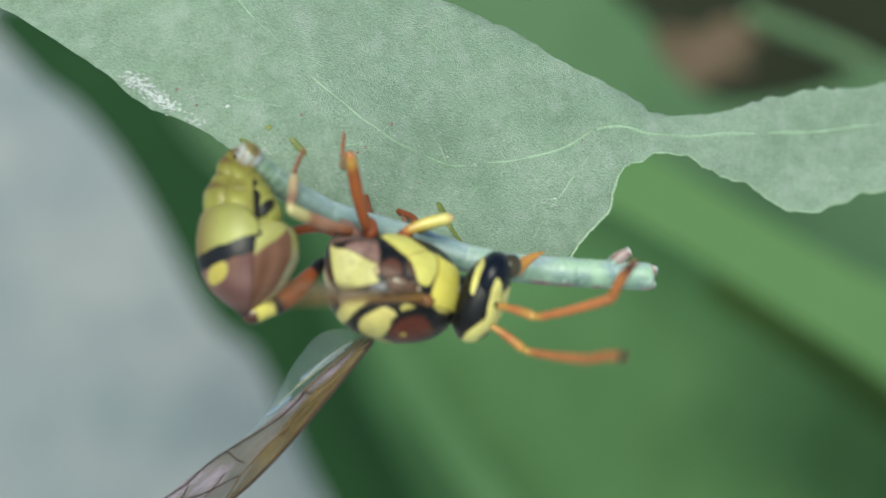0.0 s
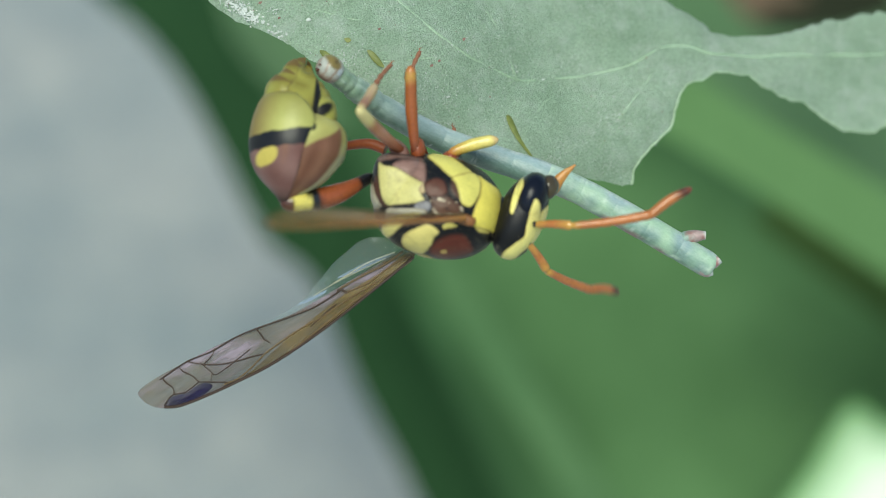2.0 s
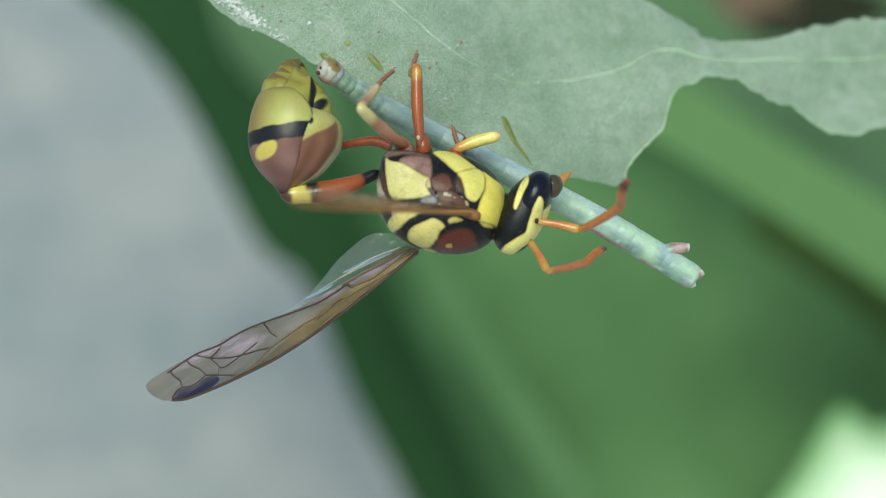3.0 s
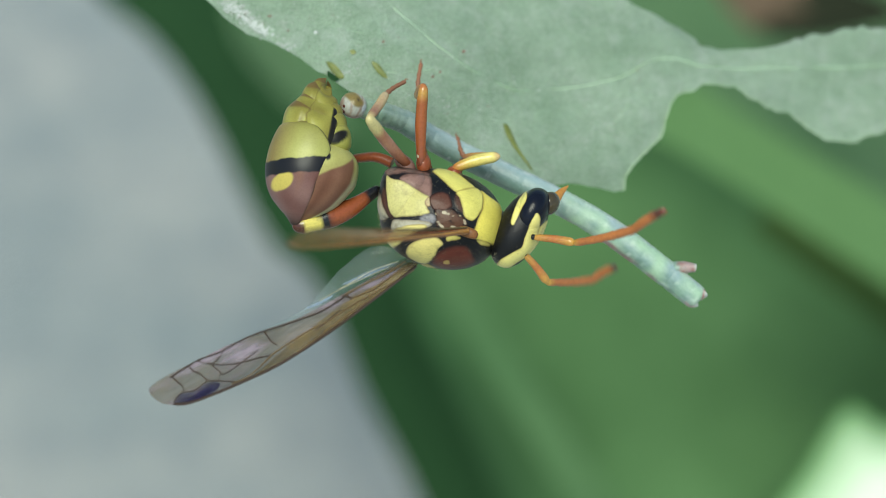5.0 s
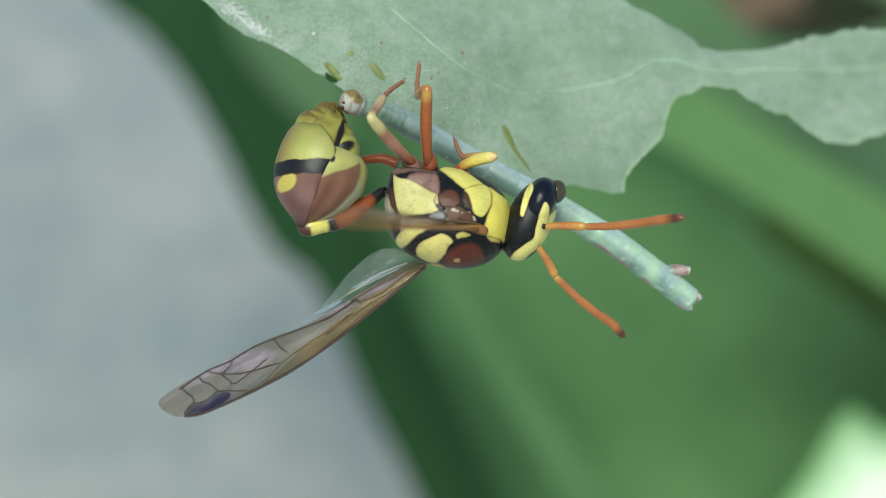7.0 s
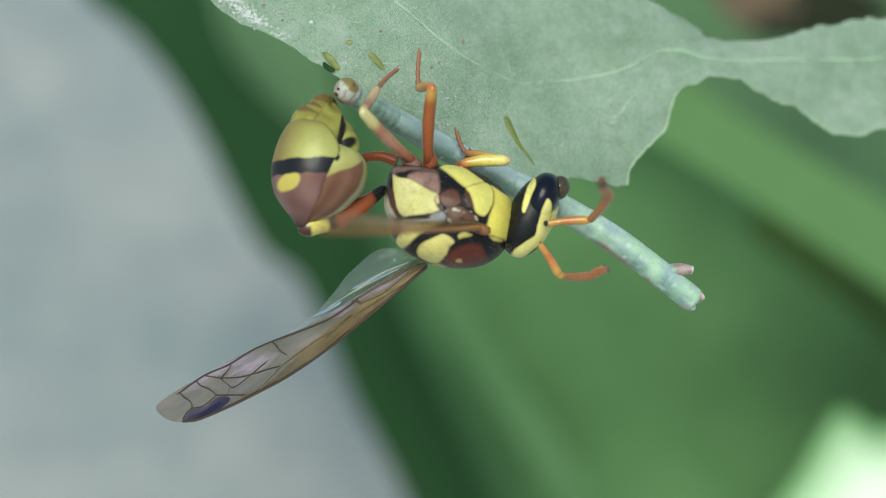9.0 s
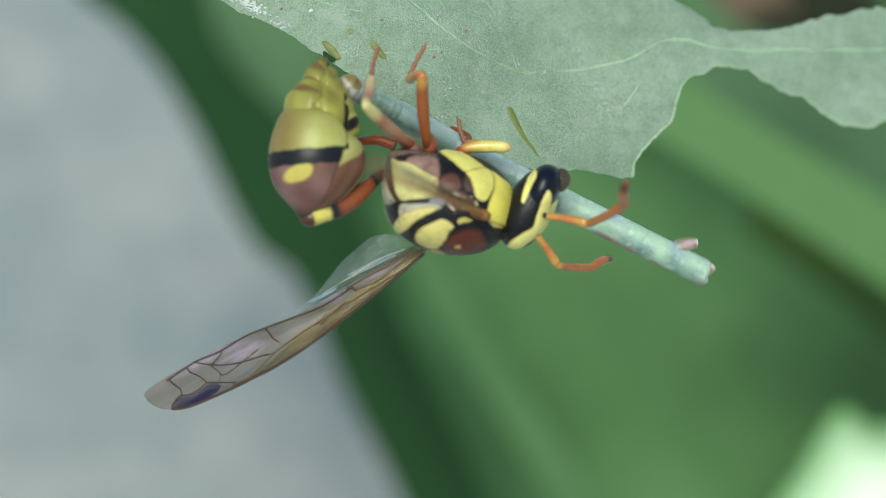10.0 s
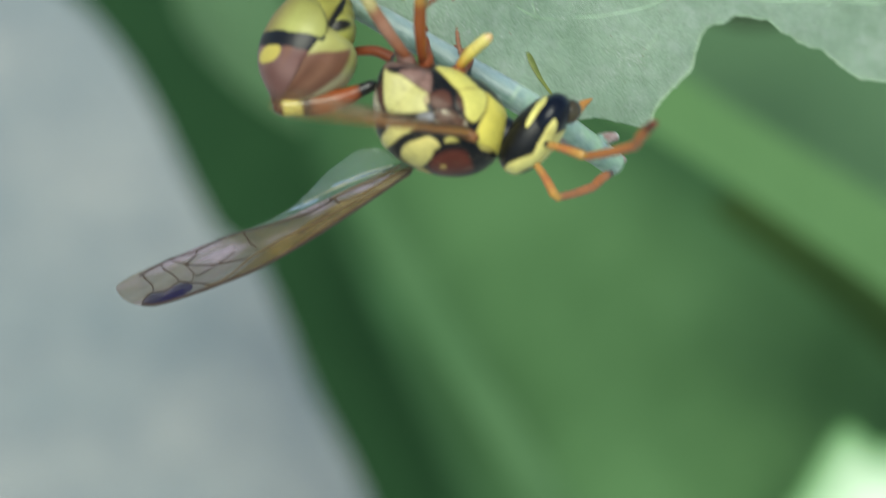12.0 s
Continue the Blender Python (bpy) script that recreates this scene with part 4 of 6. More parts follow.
# ---- abdomen: a stalked, swollen bulb bent under the body ----
petiole = part("petiole", limb(4.05, [(0, 0.22), (0.15, 0.28), (0.4, 0.43), (0.65, 0.48), (0.8, 0.40), (1.0, 0.42)], 0.3, 18), SHANK, wasp, "rust-red waist with black and yellow rings",
               along([(0, C_BLACK), (0.6, C_BLACK), (0.8, C_RUST), (2.6, C_RUST), (2.7, C_BLACK), (3.1, C_BLACK), (3.16, (0.78, 0.66, 0.16)), (3.80, (0.78, 0.66, 0.16)), (3.92, C_DARK)]))


def lip(x, flare, corner=0.0):
    """How the margin of a plate widens, and draws back to a rounded corner, along its length."""
    return (1 + flare * min(1.0, max(0.0, x - 1.8) / 1.4)) * (1 - corner * max(0.0, (x - 3.1) / 1.26) ** 2.2)


def lobe(profile, start=0.0, end=360.0, deep=1.0, sides=60, rows=64, thick=0.05, flare=0.0, corner=0.0):
    """A swollen shell along +x, from one angle about its axis to another; +y is 0 degrees and +z 90."""
    xs, rs = [q[0] for q in profile], [q[1] for q in profile]
    full = end - start >= 359.9
    cols = sides if full else sides + 1
    verts, faces = [], []
    for layer in ((0,) if full else (0, 1)):
        for i in range(rows + 1):
            x = xs[0] + (xs[-1] - xs[0]) * i / rows
            r = max(0.02, float(np.interp(x, xs, rs)) - layer * thick)
            for j in range(cols):
                t = j / sides
                a = radians(start + (end - start) * t) * lip(x, flare, corner)
                k = 1.0 if full else 1.0 - 0.05 * max(0.0, 1 - min(t, 1 - t) * 30) ** 2
                verts.append((x, r * k * math.cos(a), deep * r * k * math.sin(a)))
    size = (rows + 1) * cols

    def grid(base, flip):
        for i in range(rows):
            for j in range(sides):
                k = (j + 1) % cols
                q = (base + i * cols + j, base + (i + 1) * cols + j, base + (i + 1) * cols + k, base + i * cols + k)
                faces.append(q[::-1] if flip else q)
    grid(0, False)
    if full:
        n = len(verts)
        verts.extend([(xs[0] - 0.03, 0, 0), (xs[-1] + 0.04, 0, 0)])
        for j in range(sides):
            k = (j + 1) % cols
            faces.append((n, j, k))
            faces.append((n + 1, rows * cols + k, rows * cols + j))
    else:
        grid(size, True)
        for i in range(rows):
            for j in (0, cols - 1):
                q = (i * cols + j, size + i * cols + j, size + (i + 1) * cols + j, (i + 1) * cols + j)
                faces.append(q if j == 0 else q[::-1])
        for j in range(sides):
            for i in (0, rows):
                q = (i * cols + j, i * cols + j + 1, size + i * cols + j + 1, size + i * cols + j)
                faces.append(q if i == 0 else q[::-1])
    return verts, faces


def smooth_profile(points, n=8):
    return [(q.x, max(0.02, q.y)) for q in spline([(a, b, 0) for a, b in points], n)]


def tergite_tint(p):
    """Red-brown base with a yellow spot, a black band, greenish yellow beyond."""
    wob = 0.07 * noise.noise(p * 1.6) + 0.03 * noise.noise(p * 5)
    x = p.x + 0.24 * (p.y - 0.4) + wob
    brown = shade_of((0.17, 0.076, 0.066), (0.25, 0.138, 0.125), 0.5 + noise.noise(p * 0.9))
    turn = math.degrees(math.atan2(p.z, p.y))
    brown = shade_of(brown, (0.30, 0.13, 0.04), 1.1 * max(0, noise.noise(Vector((p.x * 0.35, turn * 0.06, 3)))) * min(1.0, max(0.0, (turn - 62) / 18)))
    brown = shade_of(brown, (0.03, 0.02, 0.016), 1.0 - p.x / 0.5)
    spot = math.hypot((p.x - 1.58 + wob) / 0.42, (p.y - 1.05 + 0.35 * (p.x - 1.58)) / 0.40)
    c = shade_of((0.62, 0.50, 0.12), brown, (spot - 0.9) / 0.2)
    c = shade_of(c, (0.010, 0.010, 0.014), (x - 2.03) / 0.06)
    lime = shade_of((0.47, 0.465, 0.145), (0.28, 0.265, 0.07), (p.x - 3.0) / 1.2)
    # Painted shade: the yellow turns brown towards the shadowed flank.
    lime = shade_of(lime, (0.26, 0.19, 0.06), 1.1 * max(0, p.y - 0.75))
    c = shade_of(c, lime, (x - 2.68) / 0.06)
    c = shade_of(c, (0.20, 0.15, 0.04), (p.x - 4.24 + wob) / 0.14)
    return shade_of(c, (0.05, 0.03, 0.015), (abs(turn) / lip(p.x, 0.11, 0.30) - 100.6) / 2)


abdomen = part("abdomen", lobe(smooth_profile([(0, 0.28), (0.3, 0.54), (0.6, 0.92), (1.0, 1.35), (1.5, 1.66), (2.2, 1.86), (3.0, 1.87), (3.6, 1.78), (4.1, 1.62), (4.36, 1.36)]), -103, 103, 0.98, 150, 150, flare=0.11, corner=0.30), GASTER, wasp,
               "red-brown and lime-yellow abdomen with a black band", tergite_tint)


def under_tint(p):
    """A brown wedge between a yellow top and a pale rim."""
    p = p + Vector((0, 0.3 * min(1.0, max(0.0, (p.x - 0.4) / 1.7)), 0))
    a = math.degrees(math.atan2(p.z, p.y))
    wob = 0.06 * noise.noise(p * 2)
    streak = 0.5 + 0.6 * noise.noise(Vector((p.x * 0.6, a * 0.06, 0)))
    c = shade_of((0.15, 0.062, 0.038), (0.25, 0.12, 0.075), streak)
    lime = shade_of((0.52, 0.50, 0.17), (0.40, 0.36, 0.12), 0.5 + noise.noise(p * 1.4))
    c = shade_of(c, lime, (p.x - 2.40 - 0.022 * (a - 110) + wob) / 0.10)
    c = shade_of(c, shade_of((0.46, 0.43, 0.26), lime, (p.x - 2.0) / 0.8), (a - 146 + 30 * wob) / 6)
    return shade_of(c, (0.010, 0.010, 0.014), 1.0 - (math.hypot((p.x - 3.0) / 0.2, (a - 101) / 4) - 0.8) / 0.3)


def bulged(shape):
    """The belly swells away from the back plate."""
    v, f = shape
    return [Vector((x, y - 0.30 * min(1.0, max(0.0, (x - 0.4) / 1.7)) ** 1.3, z)) for x, y, z in v], f


part("belly_plate", bulged(lobe(smooth_profile([(0.1, 0.24), (0.35, 0.52), (0.65, 0.95), (1.0, 1.32), (1.5, 1.6), (2.2, 1.84), (2.9, 1.84), (3.3, 1.68), (3.6, 1.34), (3.75, 0.9)]), 0, 360, 0.95, 150, 130)), GASTER, abdomen,
     "brown and yellow belly plate with a pale rim", under_tint)


def ring_tint(start, end, dusk):
    def tint(p):
        turn = math.degrees(math.atan2(p.z, p.y))
        wob = noise.noise(p * 2.3)
        c = shade_of((0.36, 0.34, 0.075), (0.22, 0.19, 0.04), 0.4 + dusk + 0.9 * noise.noise(p * 1.7))
        along_ring = (p.x - start) / (end - start)
        c = shade_of(c, (0.17, 0.11, 0.035), (along_ring - 0.90 + 0.06 * wob) / 0.10)
        c = shade_of(c, (0.14, 0.10, 0.03), 0.8 - abs(turn - 62 - 14 * wob) / 4.0)
        return shade_of(c, (0.012, 0.011, 0.010), 1.0 - (abs(p.y + 0.62) / 0.15 - 0.7) / 0.4 if p.z > 0 else 0.0)
    return tint


def notched(shape, tilt):
    """Uneven lobes: a cleft along the flank, arched margins and slight dents."""
    v, f = shape
    out = []
    for q in v:
        q = Vector(q)
        turn = math.degrees(math.atan2(q.z, q.y))
        k = 1 - 0.10 * math.exp(-((turn - 62) / 8) ** 2) + 0.035 * noise.noise(q * 1.3)
        out.append(Vector((q.x + tilt * q.y + 0.22 * math.cos(radians(2.2 * (turn - 15))) + 0.09 * noise.noise(q * 0.9), q.y * k, q.z * k)))
    return out, f


tail_rings = []
for k, prof in enumerate(([(3.8, 1.50), (4.2, 1.55), (4.7, 1.47), (5.05, 1.24)], [(4.6, 1.22), (5.0, 1.27), (5.3, 1.15), (5.6, 0.90)], [(5.2, 0.96), (5.6, 0.94), (5.9, 0.78), (6.1, 0.52)], [(5.75, 0.66), (6.1, 0.60), (6.34, 0.42), (6.48, 0.08)])):
    tail_rings.append((k + 1, part("abdomen_ring", notched(lobe(smooth_profile(prof, 5), -125, 125, 0.95, 110, 50), (0.05, -0.06, 0.10, -0.04)[k]), GASTER, abdomen, "olive-yellow ring with brown seams", ring_tint(prof[0][0], prof[-1][0], 0.25 * k))))
for k, (c, r) in enumerate((((3.95, -0.66, 0.22), 1.08), ((4.55, -0.50, 0.22), 0.92), ((5.05, -0.36, 0.20), 0.76), ((5.5, -0.22, 0.18), 0.56))):
    tail_rings.append((k + 1, part("belly_ring", egg(c, r * 0.72, r * 0.85, r, 18, 2.5, 28, 44), GASTER, abdomen, "lime-yellow belly ring",
                                   lambda p: shade_of(shade_of((0.38, 0.37, 0.09), (0.24, 0.21, 0.045), (p.x - 4.2) / 1.2), (0.012, 0.011, 0.010), 1 - (math.hypot((p.x - 4.0 - p.y - 0.95) / 0.75, (p.x - 4.0 + p.y + 0.95) / 0.34) - 0.8) / 0.3))))


# ---- wings ----
def wing_height(u, v):
    return -1.0 + 0.09 * (u + 0.6) * 1.4 + 0.05 * math.sin(4.5 * (0.85 * v - 0.53 * u))


FORE = [(-0.35, -0.65), (-0.97, -1.27), (-2.10, -2.25), (-3.10, -3.12), (-4.09, -3.97), (-5.09, -4.74), (-6.09, -5.47), (-7.59, -6.34), (-8.84, -6.99), (-9.59, -7.39), (-10.21, -7.59), (-10.84, -7.67), (-11.29, -7.59), (-11.69, -7.34), (-11.84, -7.02), (-11.39, -6.59), (-10.54, -6.04), (-9.59, -5.49), (-8.59, -4.89), (-7.59, -4.39), (-6.59, -3.90), (-5.59, -3.47), (-4.59, -2.87), (-3.60, -2.22), (-2.60, -1.55), (-1.72, -0.97), (-0.97, -0.47), (-0.55, -0.42)]
HIND = [(-0.80, -0.55), (-1.15, -0.12), (-1.72, 0.02), (-2.30, 0.00), (-2.80, -0.22), (-3.30, -0.67), (-3.85, -1.22), (-4.47, -2.07), (-5.09, -2.82), (-5.97, -3.47), (-6.97, -4.04), (-7.84, -4.52), (-6.59, -4.09), (-4.59, -3.02), (-2.60, -1.72)]


FAR_ROOT = sight(-0.55, -0.6, -1.0) - PIVOT


def root(shape):
    v, f = seat(shape)
    return [q - FAR_ROOT for q in v], f


def vein_path(path, lift=0.05):
    return [sight(q.x, q.y, wing_height(q.x, q.y) + lift) - PIVOT - FAR_ROOT for q in spline([(u, v, 0) for u, v in path], 6)]


def far_wing():
    fore = part("forewing", root(sheet(spline([(u, v, 0) for u, v in FORE], 4, True), wing_height, 0.16, 0.02)), WING, wasp, "folded amber-brown translucent forewing")
    fore.matrix_basis = mm(*FAR_ROOT)
    part("hindwing", root(sheet(spline([(u, v, 0) for u, v in HIND], 4, True), lambda u, v: wing_height(u, v) - 0.12, 0.16, 0.015, 0.05, 0.6)), HINDWING, fore, "clear glassy hindwing")
    for ring, lift in (([(-10.71, -7.59), (-10.54, -7.24), (-10.24, -7.09), (-9.79, -6.97), (-9.34, -6.62), (-8.94, -6.49), (-8.69, -6.62), (-8.99, -6.97), (-9.54, -7.34), (-10.09, -7.57)], 0.03), ([(-10.54, -7.54), (-10.29, -7.29), (-9.79, -7.14), (-9.39, -6.87), (-9.09, -6.74), (-9.09, -6.89), (-9.44, -7.17), (-9.89, -7.42)], 0.05)):
        part("wing_spot", root(sheet(spline([(u, v, 0) for u, v in ring], 4, True), lambda u, v: wing_height(u, v) + lift, 0.14, 0.01)), SMOKE, fore, "smoky violet-brown spot")
    part("wing_fold", root(sheet(spline([(u, v, 0) for u, v in [(-0.40, -0.72), (-2.10, -2.27), (-4.09, -4.00), (-6.09, -5.49), (-7.54, -6.32), (-6.72, -5.57), (-5.77, -4.62), (-4.59, -3.57), (-3.20, -2.40), (-1.80, -1.47), (-0.80, -0.62)]], 4, True), lambda u, v: wing_height(u, v) + 0.04, 0.16, 0.02)), FOLD, fore, "amber fold along the leading edge")
    def vein(path, r, skin_of, lift=0.05):
        pts = vein_path(path, lift)
        part("vein", tube(pts, [0.8 * r] * len(pts), 6), skin_of, fore)

    vein([(-0.40, -0.72), (-2.10, -2.25), (-4.09, -3.97), (-6.09, -5.47), (-7.59, -6.34), (-8.84, -6.99), (-10.04, -7.52), (-10.69, -7.62)], 0.08, VEIN)
    vein([(-10.96, -6.47), (-9.84, -5.64), (-8.84, -5.17), (-7.84, -4.52), (-6.97, -4.10), (-5.59, -3.55), (-4.60, -3.10), (-3.85, -2.60), (-3.47, -2.30)], 0.042, VEIN)
    vein([(-6.97, -4.07), (-6.72, -4.35), (-6.59, -4.52), (-6.32, -4.65)], 0.038, VEIN)
    vein([(-8.67, -5.02), (-8.79, -5.34), (-9.09, -5.69)], 0.028, VEIN)
    vein([(-9.79, -5.64), (-9.09, -5.72), (-8.34, -5.67), (-7.59, -5.47), (-7.09, -5.29), (-6.54, -5.14)], 0.034, VEIN)
    vein([(-10.14, -5.89), (-9.97, -6.07), (-9.59, -6.22), (-9.29, -6.47)], 0.036, VEIN)
    vein([(-9.29, -6.47), (-8.59, -6.44), (-8.04, -6.42)], 0.034, VEIN)
    vein([(-10.84, -6.39), (-10.66, -6.59), (-10.39, -6.77), (-10.31, -7.02)], 0.036, VEIN)
    vein([(-10.71, -7.52), (-10.39, -7.09), (-9.84, -6.94), (-9.29, -6.47)], 0.032, VEIN)
    vein([(-9.14, -5.74), (-8.84, -5.97), (-8.57, -6.12), (-8.09, -5.77), (-7.59, -5.34), (-7.17, -4.97)], 0.028, VEIN)
    vein([(-8.74, -6.02), (-8.77, -6.42)], 0.022, VEIN)
    vein([(-3.60, -2.30), (-3.40, -2.27), (-3.15, -2.40)], 0.07, VEIN)
    vein([(-3.20, -2.37), (-2.35, -1.97), (-1.97, -1.67), (-1.60, -1.35), (-1.22, -1.05), (-0.55, -0.72)], 0.045, WINGEDGE)
    vein([(-3.47, -2.22), (-2.60, -1.67), (-1.72, -1.17), (-0.90, -0.55)], 0.052, WINGEDGE)
    vein([(-4.65, -3.90), (-4.22, -3.47), (-3.85, -3.10), (-3.57, -2.87)], 0.034, VEIN)
    vein([(-6.54, -5.14), (-6.09, -4.77), (-5.09, -4.02), (-4.10, -3.40), (-3.10, -2.65), (-2.10, -2.00), (-0.52, -0.90)], 0.045, WINGEDGE)
    vein([(-6.54, -5.14), (-7.09, -5.77), (-7.59, -6.22), (-8.22, -6.54)], 0.04, WINGEDGE)
    vein([(-5.44, -4.97), (-4.35, -4.05), (-3.35, -3.15), (-2.10, -2.17), (-0.50, -0.87)], 0.05, WINGEDGE)
    vein([(-1.22, -0.57), (-2.35, -1.07), (-3.35, -1.75), (-3.77, -2.02)], 0.03, CREAM, -0.08)
    vein([(-1.60, -0.85), (-2.35, -1.25), (-3.22, -1.72), (-3.90, -2.12), (-4.60, -2.60)], 0.02, CREAM, -0.08)
    # Reflections along the hindwing's creases, painted as thin pale blue sheets.
    part("wing_crease_glint", root(sheet(spline([(u, v, 0) for u, v in [(-1.22, -0.57), (-2.10, -0.90), (-2.90, -1.32), (-3.60, -1.75), (-3.22, -1.67), (-2.35, -1.22), (-1.60, -0.87)]], 4, True), lambda u, v: wing_height(u, v) - 0.07, 0.14, 0.015)), CREASE_GLINT, fore, "pale blue reflection painted on a crease of the hindwing")
    part("wing_crease_glint", root(sheet(spline([(u, v, 0) for u, v in [(-4.05, -2.30), (-4.65, -2.62), (-5.22, -2.97), (-4.80, -2.85), (-4.15, -2.47)]], 4, True), lambda u, v: wing_height(u, v) - 0.07, 0.14, 0.015)), CREASE_GLINT, fore, "pale blue reflection painted on a crease of the hindwing")
    return fore


def near_wing():
    """Folded lengthwise; it lies along +x from its root and is broad along z."""
    n, length = 40, 12.6
    verts, faces = [], []
    for i in range(n + 1):
        t = i / n
        wide = (0.13 + 0.85 * t ** 1.4) * math.sqrt(max(0.0, 1 - t ** 9)) + 0.03
        for j in range(7):
            s = j / 6
            verts.append(Vector((length * t, 0.10 * math.sin(math.pi * s * 2) + 0.25 * math.sin(math.pi * t), wide * (s - 0.3))))
    m = len(verts)
    verts += [v + Vector((0, 0.02, 0)) for v in verts]
    for i in range(n):
        for j in range(6):
            q = (i * 7 + j, i * 7 + j + 1, (i + 1) * 7 + j + 1, (i + 1) * 7 + j)
            faces.append(q)
            faces.append(tuple(k + m for k in reversed(q)))
    fore = part("forewing", (verts, faces), FOLDED, wasp, "folded amber-brown translucent forewing")
    for j, r, skin_of in ((0, 0.13, AMBER), (1, 0.06, JAW), (2, 0.03, VEIN), (3, 0.045, RUST), (5, 0.03, VEIN), (6, 0.05, WINGEDGE)):
        pts = [verts[i * 7 + j] for i in range(n + 1)]
        part("vein", tube(pts, [r * (0.18 + 0.95 * (1 - i / n) ** 1.7) for i in range(n + 1)], 8), skin_of, fore)
    for a in (22, 27, 33):
        part("vein", tube([verts[a * 7 + 1], verts[(a + 1) * 7 + 3], verts[a * 7 + 5]], [0.022] * 3, 6), VEIN, fore)
    return fore


far_forewing = far_wing()
near_forewing = near_wing()

# ---- the caterpillar ----
caterpillar = thing("caterpillar", "slender blue-green looper caterpillar gripped by the wasp", "caterpillar", VIEW.copy())
SEGMENTS = 12
SPAN = 17.4 / SEGMENTS


def skin_tint(rear, at):
    def tint(p):
        q = Vector((p.x + at, p.y, p.z))
        share = min(1.0, max(0.0, q.x / (6 * SPAN)))
        # Sky light put into the tint: upper side paler, underside darker.
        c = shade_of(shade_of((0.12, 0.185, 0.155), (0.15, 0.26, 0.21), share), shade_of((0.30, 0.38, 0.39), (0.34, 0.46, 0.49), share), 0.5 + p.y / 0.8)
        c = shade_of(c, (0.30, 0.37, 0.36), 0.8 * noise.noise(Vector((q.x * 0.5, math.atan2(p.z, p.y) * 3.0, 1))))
        # Whitish highlight painted along the top.
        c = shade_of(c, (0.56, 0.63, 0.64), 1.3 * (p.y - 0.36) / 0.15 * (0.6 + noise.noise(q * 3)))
        c = shade_of(c, (0.36, 0.47, 0.45), 0.9 * noise.noise(q * 0.9) + 0.5 * noise.noise(q * 3.1))
        c = shade_of(c, shade_of((0.17, 0.27, 0.17), (0.34, 0.45, 0.32), 0.5 + noise.noise(q * 2.6)), 0.9 - q.x / (2.2 * SPAN))
        streak = noise.noise(Vector((q.x * 0.7, math.atan2(p.z, p.y) * 9.0, 4)))
        c = shade_of(c, (0.50, 0.60, 0.60), 1.1 * streak - 0.25)
        c = shade_of(c, (0.09, 0.16, 0.14), -1.0 * streak - 0.25)
        if rear:
            c = shade_of(c, (0.42, 0.60, 0.42), 0.45 + noise.noise(q * 1.4))
            c = shade_of(c, (0.58, 0.70, 0.58), 2.0 * noise.noise(q * 3.3) - 0.5)
            c = shade_of(c, (0.36, 0.20, 0.20), 1.4 * max(0.0, noise.noise(q * 1.2) + 0.1) * max(0.0, (-p.y - 0.40) / 0.1))
        return c
    return tint


def head_tint(p):
    """Olive crown, cream face with fine red-brown stripes, a bluish white cheek."""
    wob = 0.5 * noise.noise(p * 2.2)
    c = shade_of((0.50, 0.51, 0.46), (0.32, 0.21, 0.16), 1.3 * math.sin(14 * (p.x + 0.5 * p.z) + 3 * wob) - 0.55)
    c = shade_of(c, (0.42, 0.20, 0.14), 2.0 * (-p.y - 0.15 + 0.3 * wob))
    c = shade_of(c, (0.58, 0.64, 0.68), 1.0 - (math.hypot((p.x + 0.42) / 0.17, (p.y - 0.15) / 0.2) - 0.6) / 0.4 if p.z > 0 else 0.0)
    crown = math.hypot((p.x + 0.85) / 0.34, (p.y - 0.36) / 0.28)
    c = shade_of((0.24, 0.18, 0.06), c, (crown - 0.75 + 0.2 * wob) / 0.25)
    return shade_of(c, (0.05, 0.03, 0.02), 1.0 - math.hypot((p.x + 0.78) / 0.10, (p.y - 0.42) / 0.10))


